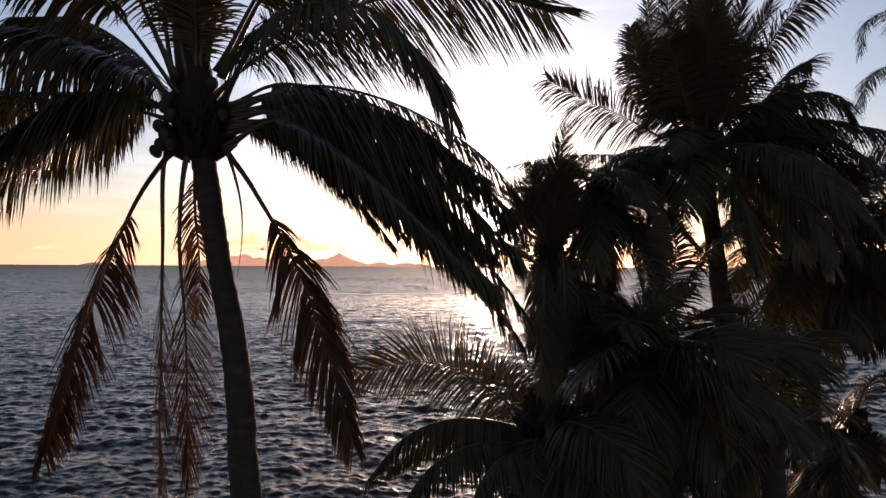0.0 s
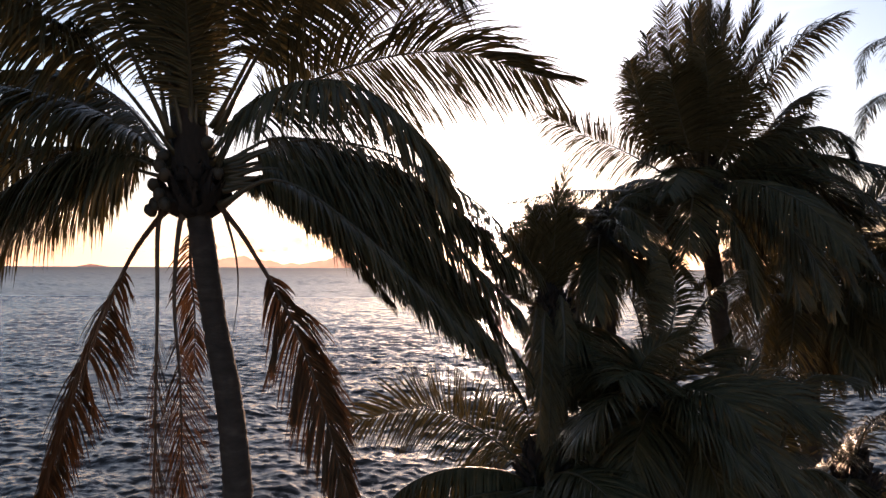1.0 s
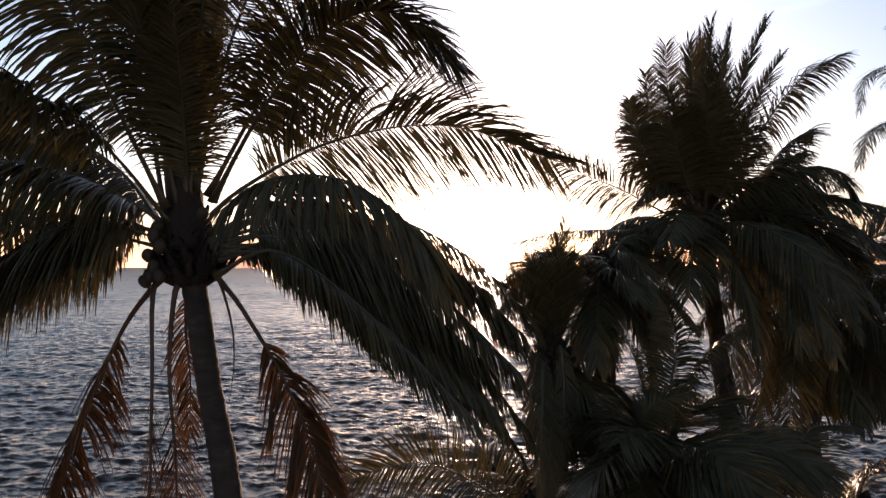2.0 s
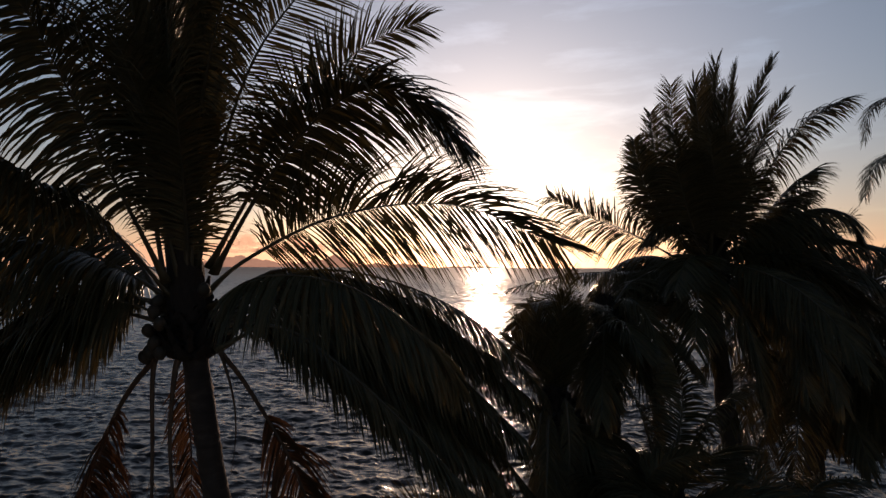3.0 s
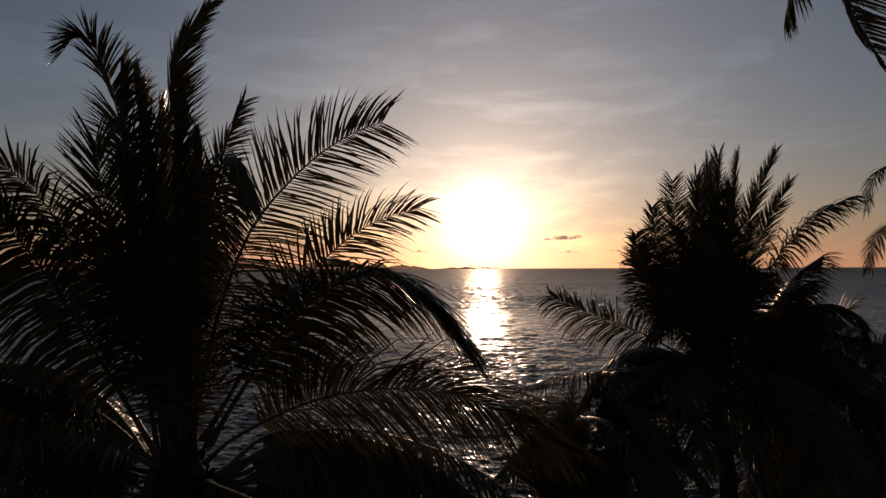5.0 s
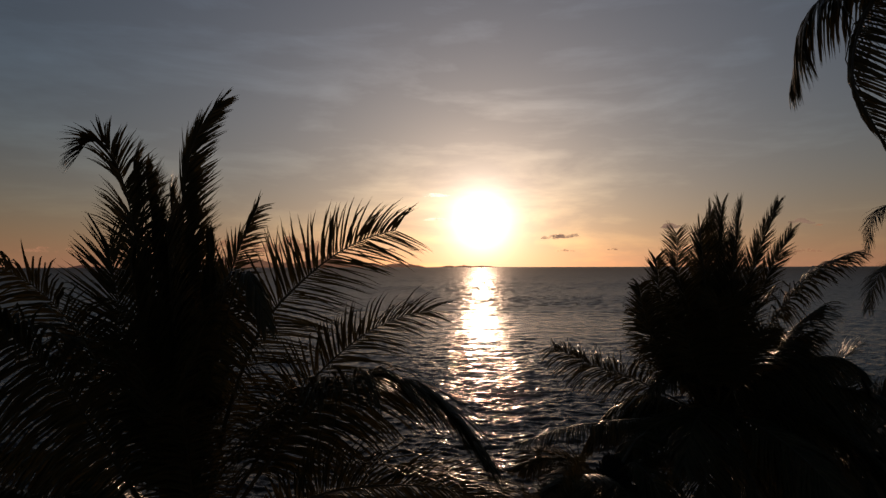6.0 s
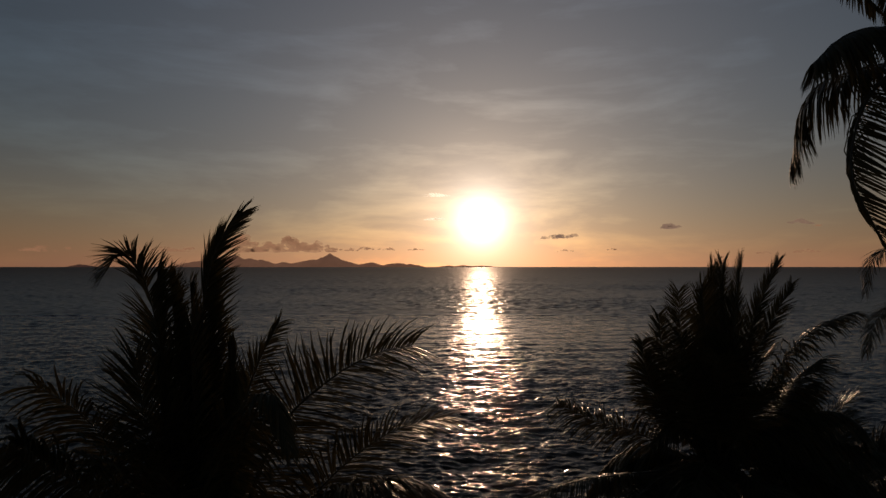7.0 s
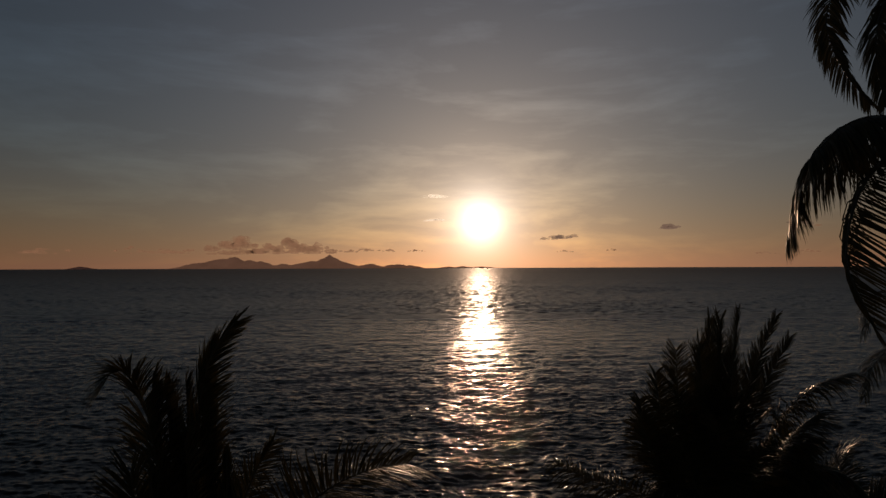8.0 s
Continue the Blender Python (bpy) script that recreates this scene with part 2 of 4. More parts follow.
def frond(palm, points, leaf=0.85, hang=0.5, twist=0.0, start=0.2, count=88, dry=False, lift=0.25, lean=0.0, gaps=0.04, wide=0.026, wind=0.12, bare=False, blunt=0.0, label=""):
    """One pinnate palm leaf along a curve: a tapered midrib and two rows of folded, drooping leaflets.
    leaf: longest leaflet, m; blunt: how much longer the leaflets of the tip are; hang: how far leaflets give way to their weight; twist: the leaf's turn about its midrib, degrees."""
    SEED[0] += 1
    rng = np.random.default_rng(SEED[0])
    base = np.array(palm.location)
    line, length = spline(np.array(points) - base, 26)
    along = np.linspace(0, 1, 27)
    rib = (0.034 * (1 - along) ** 1.3 + 0.004) * (1.0 if length > 2 else 0.75)
    rib[0:3] *= (1.9, 1.4, 1.12)
    v, f = tube(line, rib, 6, 0.6)
    stem = part("frond", v, f, DRY_RIB if dry else MIDRIB, palm, label or ("dry brown hanging palm frond" if dry else ""))
    if bare:
        return stem
    reach = line[-1] - line[0]
    az = np.array([reach[0], reach[1], 0.0])
    az = unit(az if np.linalg.norm(az) > 0.15 else np.array([0.0, -1.0, 0.0]))
    side0 = np.cross(az, [0, 0, 1.0])
    tang = unit(np.gradient(line, axis=0))
    n = int(count * 1.2)
    # both rows at once; neighbouring leaflets are pushed the same way by wind and age
    sgn = np.repeat((-1.0, 1.0), n)
    s = start + (1 - start) * (np.tile(np.arange(n), 2) + rng.uniform(-0.4, 0.4, 2 * n) + 0.5) / n
    s = np.clip(s, start, 0.998)
    clump = np.interp(s + sgn, np.linspace(-1, 2, 61), rng.normal(0, 1, 61))
    keep = rng.random(2 * n) > np.where(clump > 1.25, gaps * 6 + 0.1, gaps)
    s, sgn, clump = s[keep], sgn[keep], clump[keep]
    m = len(s)
    q = (s - start) / (1 - start)
    p = np.stack([np.interp(s, along, line[:, k]) for k in range(3)], 1)
    t = unit(np.stack([np.interp(s, along, tang[:, k]) for k in range(3)], 1))
    sd = unit(side0 - t * (t @ side0)[:, None])
    nn = np.cross(sd, t)
    tw = (radians(twist) + rng.normal(0, 0.08, m) + 0.05 * clump)[:, None]
    sd, nn = sd * np.cos(tw) + nn * np.sin(tw), nn * np.cos(tw) - sd * np.sin(tw)
    size = leaf * (0.5 + 0.5 * np.sin(math.pi * np.minimum(1, q * 0.72 + 0.22)) ** 0.8) * (1 - 0.35 * q**3) * (1 + blunt * q**2) * np.minimum(1.0, 0.4 + 4.5 * q) * rng.uniform(0.86, 1.1, m)
    torn = rng.random(m) < 0.05
    size[torn] *= rng.uniform(0.35, 0.75, torn.sum())
    fwd = np.radians(20 + 36 * q + lean + 4 * clump + rng.normal(0, 2.5, m))[:, None]
    d = unit(sgn[:, None] * sd * np.cos(fwd) + t * np.sin(fwd) + nn * (lift + 0.06 * clump + rng.normal(0, 0.06, m))[:, None])
    sag = (hang * rng.uniform(0.75, 1.25, m) * (1 + 0.15 * clump))[:, None]
    down, gust = np.array([0, 0, -1.0]), np.array([wind, -0.3 * wind, 0])
    steps, girth = np.array([0.0, 0.16, 0.42, 0.72, 1.0]), np.array([0.5, 1.0, 0.92, 0.6, 0.0])
    pts, dirs = [p], [d]
    for u0, u1 in zip(steps[:-1], steps[1:]):
        mid = (u0 + u1) / 2
        dd = unit(d + (down * sag + gust) * (0.3 + 1.45 * mid) + rng.normal(0, 0.025, (m, 3)))
        pts.append(pts[-1] + dd * size[:, None] * (u1 - u0))
        dirs.append(dd)
    w = wide * 0.86 * rng.uniform(0.75, 1.2, m) * (0.55 + 0.45 * np.minimum(1.0, size / 0.5))
    cols = []
    for k in range(4):
        across = unit(np.cross(dirs[k], nn if k == 0 else nn + 0.3 * sd))
        fold = unit(np.cross(across, dirs[k]))
        hw = (w * girth[k] * 0.5)[:, None]
        cols += [pts[k] - across * hw - fold * hw * 0.45, pts[k] + fold * hw * 0.2, pts[k] + across * hw - fold * hw * 0.45]
    verts = np.stack(cols + [pts[4]], 1).reshape(-1, 3)
    blade = [(a, a + 1, a + 4, a + 3) for a in (0, 3, 6)] + [(a + 1, a + 2, a + 5, a + 4) for a in (0, 3, 6)] + [(9, 10, 12), (10, 11, 12)]
    faces = [tuple(i + 13 * j for i in g) for j in range(m) for g in blade]
    part("leaf_blade", verts, faces, DRY_LEAF if dry else GREEN_LEAF, stem)
    return stem


def palm_tree(points, r_top, r_base, label, category="palm tree", heart=0.3, name="coconut_palm"):
    """A palm's trunk with ring scars, along a curve from the ground to the crown, and the fibrous heart of its crown."""
    SEED[0] += 1
    rng = np.random.default_rng(SEED[0])
    palm = tagged(new(name), label, category, "palms along the shore")
    palm.location = points[0]
    base = np.array(points[0], float)
    n = 150
    line, length = spline(np.array(points, float) - base, n)
    u = np.linspace(0, 1, n + 1)
    r = r_base + (r_top - r_base) * np.minimum(1, u * 1.25) ** 0.7
    r = r * (1 + 0.03 * (np.arange(n + 1) % 3 == 0) + rng.normal(0, 0.012, n + 1))
    r[:6] *= np.linspace(1.45, 1.0, 6)
    v, f = tube(line, r, 14)
    v = v + rng.normal(0, 0.004, v.shape)
    part("trunk", v, f, BARK, palm, "grey ringed palm trunk")
    top = line[-1]
    # heart: leaf-base sheaths wrapped one over another
    verts, faces = [], []
    for k in range(84):
        a = k * 2.4 + rng.uniform(-0.2, 0.2)
        h = (-0.8 + 0.02 * k) * heart
        rad = heart * (0.92 - 0.0075 * k)
        o = np.array([math.cos(a), math.sin(a), 0.0])
        c0 = top + np.array([0, 0, h])
        rise = np.array([0, 0, heart])
        reach = rng.uniform(1.2, 1.6)
        cl, _ = spline(np.array([c0 + o * rad * 0.3, c0 + o * rad * 0.9 + rise * 0.15, c0 + o * rad * reach + rise * rng.uniform(0.45, 0.9)]), 5)
        vv, ff = tube(cl, heart * rng.uniform(0.7, 1.0) * np.array([0.3, 0.29, 0.22, 0.15, 0.09, 0.03]), 6, 0.5)
        faces += [tuple(i + len(verts) for i in g) for g in ff]
        verts += list(vv + rng.normal(0, 0.012, vv.shape))
    part("crown_heart", verts, faces, FIBRE, palm, "brown fibrous leaf bases at the crown")
    return palm


def crown(palm, top, count, length, seed, toward=0.0, spread=180.0, el=(80, 10), leaf=0.8, hang=0.6, bend=(40, 95), wide=0.036):
    """Fronds round a crown, the young ones upright and the old ones hanging, within spread degrees of a heading (0: the sea)."""
    rng = np.random.default_rng(seed)
    for k in range(count):
        u = (k + 0.5) / count
        az = radians(toward + spread * (2 * ((k * 0.618 + rng.uniform(0, 0.1)) % 1) - 1))
        up, bow = radians(el[0] + (el[1] - el[0]) * u), radians(bend[0] + (bend[1] - bend[0]) * u) * rng.uniform(0.8, 1.2)
        size = length * rng.uniform(0.85, 1.1)
        pts, p = [Vector(top)], Vector(top)
        for s in np.linspace(0.04, 0.96, 12):
            a = up - bow * s**1.2
            p = p + Vector((math.sin(az) * math.cos(a), math.cos(az) * math.cos(a), math.sin(a))) * (size / 12)
            pts.append(p.copy())
        frond(palm, [pts[0], pts[4], pts[8], pts[12]], leaf=leaf * rng.uniform(0.9, 1.1), hang=hang * (0.35 + u), twist=rng.uniform(-35, 35), lean=14 * (1 - u), start=0.18, wide=wide)


def coconut(palm, at, size=0.12):
    SEED[0] += 1
    rng = np.random.default_rng(SEED[0])
    bm = bmesh.new()
    bmesh.ops.create_uvsphere(bm, u_segments=12, v_segments=8, radius=1.0)
    tilt = Euler((rng.uniform(-0.6, 0.6), rng.uniform(-0.6, 0.6), rng.uniform(0, 3))).to_matrix()
    for q in bm.verts:
        ridge = 1 + 0.05 * math.cos(3 * math.atan2(q.co.y, q.co.x))
        narrow = 1 - 0.18 * max(0, -q.co.z)
        q.co = tilt @ Vector((q.co.x * ridge * narrow, q.co.y * ridge * narrow, q.co.z * 1.25)) * size + Vector(at) - palm.location
    v = [tuple(q.co) for q in bm.verts]
    f = [tuple(w.index for w in g.verts) for g in bm.faces]
    bm.free()
    return part("coconut", v, f, HUSK, palm, "ripe coconut hanging under the crown")


# ---- setting: ground, sea, far land, clouds ----


def build_ground():
    ys = np.r_[-4900, -2000, -600, -150, np.linspace(-40, 34, 60), 80, 300, 1200, 4900]
    xs = np.r_[-4900, -1500, -400, -120, np.linspace(-50, 50, 60), 120, 400, 1500, 4900]
    gx, gy = np.meshgrid(xs, ys)
    gz = 1.35 - 3.4 / (1 + np.exp(-(gy - 17 - 1.2 * np.sin(gx * 0.13)) / 2.2))
    near = (np.abs(gx) < 60) & (np.abs(gy) < 45)
    gz = gz + near * 0.06 * (np.sin(gx * 1.1 + 2 * np.sin(gy * 0.7)) + np.sin(gy * 1.7 + gx * 0.3))
    w = len(xs)
    faces = [(j * w + i, j * w + i + 1, (j + 1) * w + i + 1, (j + 1) * w + i) for j in range(len(ys) - 1) for i in range(w - 1)]
    tagged(mesh_object("ground", np.stack([gx, gy, gz], -1).reshape(-1, 3), faces, SAND), "sandy shore sloping under the sea", "ground", kind="structure")


def build_sea():
    """One sheet with real swell and chop, its mesh finer towards the shore."""
    rows, cols = 1450, 560
    # rows close up towards the shore, columns fan out with the distance
    us = np.exp(np.linspace(math.log(11 / 131), math.log(4950 / 5070), rows))
    ys = 120 * us / (1 - us)
    u = np.linspace(-1, 1, cols)
    fan = np.clip(np.abs(u) / 0.88, 0, 1) * np.sign(u)
    rest = np.clip((np.abs(u) - 0.88) / 0.12, 0, 1) * np.sign(u)
    half = (ys + 8) * 0.82
    gx = half[:, None] * fan + (4950 - half)[:, None] * rest**3
    gy = np.repeat(ys[:, None], cols, 1)
    step = np.maximum(np.gradient(ys)[:, None], np.gradient(gx, axis=1) * 0.45)
    rng = np.random.default_rng(5)
    gz, held = np.zeros_like(gx), np.zeros_like(gx)
    for wave in np.geomspace(0.22, 12.0, 90):
        heading = rng.normal(0.05, 0.9)
        k = 2 * math.pi / wave
        ph = k * (gx * math.sin(heading) + gy * math.cos(heading)) + rng.uniform(0, 6.28)
        ph += 1.2 * np.sin(gx * k * 0.11 + gy * k * 0.05 + rng.uniform(0, 6.28))
        fade = np.clip((wave / step - 1.3) / 1.4, 0, 1)
        slope = WAVE * min(1, (0.8 / wave) ** 0.7) * rng.uniform(0.6, 1.4)
        gz += slope * wave / 6.283 * fade * (np.sin(ph) + 0.2 * np.cos(2 * ph))
        held += (slope * fade) ** 2 / 2
    # further out, chop as fine as the mesh can hold
    chop = rng.normal(size=gx.shape)
    chop[:, 1:-1] = (chop[:, :-2] + 2 * chop[:, 1:-1] + chop[:, 2:]) / 2.45
    lack = np.sqrt(np.clip(CHOP**2 - held, 0, None)) * np.clip(220 / gy, 0, 1) ** 0.7
    gz += chop * lack * np.clip(0.6 * np.minimum(np.gradient(ys)[:, None], 2 * np.gradient(gx, axis=1)), 0, 3.0)
    # gusts: calmer and rougher stretches
    gust = 1 + 0.3 * np.sin(gx * 0.021 + 1.3 * np.sin(gy * 0.013)) * np.sin(gy * 0.035 + 0.8 * np.sin(gx * 0.017))
    gz *= gust * np.clip(1800 / gy, 0, 1)
    quads = np.arange(rows * cols).reshape(rows, cols)
    quads = np.stack([quads[:-1, :-1], quads[:-1, 1:], quads[1:, 1:], quads[1:, :-1]], -1).reshape(-1, 4)
    me = bpy.data.meshes.new("sea")
    me.vertices.add(rows * cols)
    me.vertices.foreach_set("co", np.stack([gx, gy, gz], -1).ravel())
    me.loops.add(quads.size)
    me.loops.foreach_set("vertex_index", quads.ravel())
    me.polygons.add(len(quads))
    me.polygons.foreach_set("loop_start", np.arange(0, quads.size, 4))
    me.polygons.foreach_set("use_smooth", np.ones(len(quads), dtype=bool))
    me.materials.append(SEA)
    me.update(calc_edges=True)
    tagged(new("sea", me), "dark rippled sea with a glittering sun path", "water", kind="structure")


def far_hills(name, peaks, x0, x1, y, label, rough=3.0, mat=None, sharp=1.05):
    """Hills on the horizon: peaks (place, height, half width) with eroded, wooded slopes."""
    xs = np.linspace(x0, x1, 360)
    ds = np.linspace(-1, 1, 13)
    verts = []
    for d in ds:
        for x in xs:
            h = max([p[1] * max(0, 1 - (abs(x - p[0]) / p[2]) ** sharp) for p in peaks])
            h += rough * noise.fractal((x * 0.012, d * 2, y * 0.01), 1.0, 2.0, 5) * min(1, h / 12)
            h += 0.45 * rough * noise.noise((x * 0.09, d * 5, y * 0.02)) * min(1, h / 10)
            verts.append((x, y + d * 130, h * (1 - abs(d) ** 1.6) - 2))
    w = len(xs)
    faces = [(j * w + i, j * w + i + 1, (j + 1) * w + i + 1, (j + 1) * w + i) for j in range(12) for i in range(w - 1)]
    return tagged(mesh_object(name, verts, faces, mat or FAR_LAND), label, "island", kind="structure")


def cloud(x, z, wide, tall, mat, label, lumps=14, y=4850.0, stretch=1.35):
    """A small far cloud: a heap of puffs over a flat base, joined into one mesh."""
    SEED[0] += 1
    rng = np.random.default_rng(SEED[0])
    verts, faces = [], []
    for k in range(lumps):
        bm = bmesh.new()
        bmesh.ops.create_icosphere(bm, subdivisions=3, radius=1.0)
        cx = rng.normal(0, 0.34) * wide
        env = math.exp(-((cx / wide) ** 2) * 2.5)
        size = tall * rng.uniform(0.14, 0.4) * (0.4 + 0.6 * env)
        base = tall * rng.uniform(0, 0.55) * env**2
        off = rng.uniform(0, 50)
        for q in bm.verts:
            g = 1 + 0.4 * noise.fractal(q.co * 1.7 + Vector((off, 0, 0)), 1.0, 2.0, 4)
            zz = q.co.z * g * size
            verts.append((x + cx + q.co.x * g * size * stretch, y + q.co.y * g * size, z + base + (zz if zz > 0 else zz * 0.35)))
        n0 = len(verts) - len(bm.verts)
        faces += [tuple(n0 + w.index for w in g.verts) for g in bm.faces]
        bm.free()
    return tagged(mesh_object("cloud", verts, faces, mat), label, "cloud", kind="structure")


WAVE, CHOP = 0.06, 0.15
build_ground()
build_sea()
# place, height, half width, in metres
far_hills("far_island", [(-1640, 80, 420), (-1559, 92, 200), (-1590, 88, 110), (-1453, 68, 253), (-1369, 60, 169), (-1200, 40, 200), (-849, 102, 190), (-905, 80, 150), (-963, 62, 330), (-800, 70, 220), (-545, 36, 150), (-334, 34, 190), (-249, 26, 127)], -2080, -140, 4560, "hazy mountain island on the horizon", 7.0)
far_hills("islet", [(-2690, 21, 42), (-2715, 17, 26), (-2655, 18, 34), (-2620, 10, 26)], -2760, -2570, 4520, "small dark islet on the horizon", 4.0, NEAR_LAND, 2.2)
far_hills("low_shore", [(40, 13, 130), (150, 17, 120), (290, 14, 150)], -100, 450, 4600, "low hazy shore under the sun", 3.0)

# ---- palms ----
left_palm = palm_tree([(-1.15, 6.50, 1.25), (-1.76, 6.55, 5.26), (-1.83, 6.55, 6.09), (-1.93, 6.55, 6.92), (-2.09, 6.55, 7.70), (-2.23, 6.55, 8.55), (-2.33, 6.55, 9.12)], 0.125, 0.25, "tall coconut palm with dry hanging fronds", heart=0.34)
spear_line, _ = spline(np.array([(-2.31, 6.5, 9.2), (-2.36, 6.47, 9.8), (-2.42, 6.42, 10.5), (-2.46, 6.38, 11.1)]) - np.array(left_palm.location), 24)
spear_v, spear_f = tube(spear_line, np.interp(np.linspace(0, 1, 25), (0, 0.3, 0.7, 1), (0.2, 0.17, 0.12, 0.05)) * (1 + 0.06 * np.sin(np.arange(25) * 2.1)), 10)
part("leaf_sheath", spear_v, spear_f, FIBRE, left_palm, "brown fibrous sheath round the young fronds")
frond(left_palm, [(-2.42, 6.52, 9.05), (-2.68, 6.50, 8.81), (-3.16, 6.73, 8.26), (-3.77, 6.97, 7.05), (-4.38, 7.20, 5.48)], dry=True, leaf=1.0, hang=1.1, start=0.27, twist=20, gaps=0.08, lift=0, count=165, wide=0.026, lean=-6)
frond(left_palm, [(-2.40, 6.52, 9.09), (-2.62, 6.40, 8.85), (-2.63, 6.40, 7.82), (-2.63, 6.40, 6.64), (-2.62, 6.40, 5.02)], dry=True, leaf=0.85, hang=0.3, start=0.36, twist=10, gaps=0.08, lift=0, wide=0.013, lean=22, count=115)
frond(left_palm, [(-2.33, 6.52, 9.00), (-2.41, 6.40, 8.76), (-2.47, 6.43, 7.94), (-2.40, 6.47, 6.93), (-2.37, 6.50, 5.39)], dry=True, leaf=0.75, hang=0.35, start=0.4, twist=-15, gaps=0.08, lift=0, wide=0.015, lean=22, count=110)
frond(left_palm, [(-2.36, 6.52, 9.09), (-2.52, 6.90, 8.85), (-2.52, 6.93, 8.27), (-2.48, 6.97, 7.76), (-2.49, 7.00, 7.12)], dry=True, leaf=0.5, hang=0.8, start=0.3, gaps=0.2, count=60)
frond(left_palm, [(-2.19, 6.52, 9.14), (-2.01, 6.50, 8.90), (-1.89, 6.57, 8.43), (-1.88, 6.63, 8.01), (-1.95, 6.70, 7.57)], bare=True, dry=True, label='bare broken palm stalk')
frond(left_palm, [(-2.19, 6.52, 9.17), (-2.03, 6.50, 8.93), (-1.75, 6.63, 8.50), (-1.22, 6.77, 7.46), (-0.70, 6.90, 5.73)], dry=True, leaf=0.9, hang=1.2, start=0.3, twist=-52, gaps=0.08, lift=0, count=165, wide=0.026, lean=-4)
frond(left_palm, [(-2.22, 6.50, 9.42), (-1.75, 6.42, 9.82), (-0.77, 6.17, 10.26), (0.33, 5.83, 10.34), (1.26, 5.46, 9.96)], leaf=1.05, hang=0.6, twist=60, start=0.22, lift=0.2, count=165, wide=0.023)
frond(left_palm, [(-2.02, 6.50, 9.38), (-1.40, 6.87, 9.74), (-0.02, 7.23, 9.34), (1.29, 7.60, 8.21)], leaf=1.05, hang=2.4, start=0.14, count=190, lift=0.1, wide=0.042, gaps=0.13)
frond(left_palm, [(-2.02, 6.50, 9.32), (-1.31, 6.77, 9.58), (-0.07, 7.03, 9.01), (1.22, 7.30, 7.79)], leaf=1.05, hang=2.2, start=0.14, count=190, lift=0.1, wide=0.042, gaps=0.13)
frond(left_palm, [(-1.99, 6.50, 9.29), (-1.22, 6.67, 9.34), (-0.31, 6.83, 8.65), (0.90, 7.00, 7.46)], leaf=1.05, hang=1.8, start=0.14, count=190, lift=0.1, wide=0.042, gaps=0.13)
frond(left_palm, [(-1.99, 6.40, 8.94), (-1.36, 6.27, 9.18), (-0.51, 6.13, 8.66), (0.62, 6.00, 7.60)], leaf=0.72, hang=1.6, start=0.16, wide=0.034, count=150, gaps=0.11)
frond(left_palm, [(-2.05, 6.40, 9.36), (-1.18, 5.10, 9.68), (-0.41, 4.50, 9.65), (0.07, 4.50, 9.34), (0.38, 4.90, 8.90)], leaf=0.75, hang=1.6, start=0.25, wide=0.034, count=150, gaps=0.11)
frond(left_palm, [(-1.99, 6.50, 9.23), (-1.43, 6.53, 9.33), (-0.83, 6.57, 8.92), (-0.10, 6.60, 8.01)], leaf=0.55, hang=1.8, wide=0.034, start=0.16, count=140, gaps=0.11)
frond(left_palm, [(-1.99, 6.50, 9.35), (-1.26, 6.80, 9.65), (-0.28, 7.10, 9.38), (0.86, 7.40, 8.73)], leaf=0.9, hang=2.2, wide=0.034, start=0.11, count=150, gaps=0.11)
frond(left_palm, [(-1.99, 6.50, 9.23), (-1.18, 6.73, 9.48), (-0.20, 6.97, 8.86), (0.85, 7.20, 7.88)], leaf=1.05, hang=2.0, wide=0.042, start=0.11, count=190, gaps=0.05)
frond(left_palm, [(-1.99, 6.50, 9.17), (-1.20, 6.60, 9.26), (-0.29, 6.70, 8.57), (0.54, 6.80, 7.68)], leaf=0.75, hang=1.8, wide=0.036, start=0.11, count=165, gaps=0.11)
frond(left_palm, [(-1.99, 6.50, 9.23), (-0.87, 6.80, 9.22), (0.25, 7.20, 8.44), (1.32, 7.60, 7.10)], leaf=0.95, hang=1.9, start=0.11, count=185, wide=0.034, gaps=0.26)
frond(left_palm, [(-2.01, 6.50, 9.32), (-1.02, 6.90, 9.55), (0.18, 7.30, 9.11), (1.26, 7.70, 8.07)], leaf=0.95, hang=1.9, start=0.11, count=185, wide=0.034, gaps=0.26)
frond(left_palm, [(-1.99, 6.50, 9.17), (-0.83, 6.90, 9.03), (0.32, 7.40, 8.12), (1.33, 7.90, 6.64)], leaf=0.95, hang=1.7, start=0.11, count=185, wide=0.034, gaps=0.26)
frond(left_palm, [(-1.99, 6.50, 9.19), (-0.85, 6.70, 9.09), (0.13, 7.00, 8.35), (0.99, 7.30, 7.25)], leaf=0.95, hang=1.7, start=0.11, count=185, wide=0.034, gaps=0.26)
frond(left_palm, [(-2.21, 6.40, 9.78), (-2.21, 6.40, 9.78), (-1.95, 6.30, 10.90), (-1.56, 6.10, 11.78), (-1.03, 5.80, 12.30), (-0.59, 5.60, 12.57), (-0.24, 5.45, 12.67)], leaf=0.7, hang=0.3, twist=48, start=0.27, count=100, wide=0.024, lean=-8, blunt=0.28)
frond(left_palm, [(-2.13, 6.50, 9.76), (-1.64, 6.30, 10.51), (-1.15, 6.10, 11.21), (-0.64, 5.90, 11.69), (-0.25, 5.80, 11.90), (0.06, 5.73, 11.98)], leaf=0.7, hang=0.4, twist=40, start=0.27, count=95, wide=0.024, blunt=0.0)
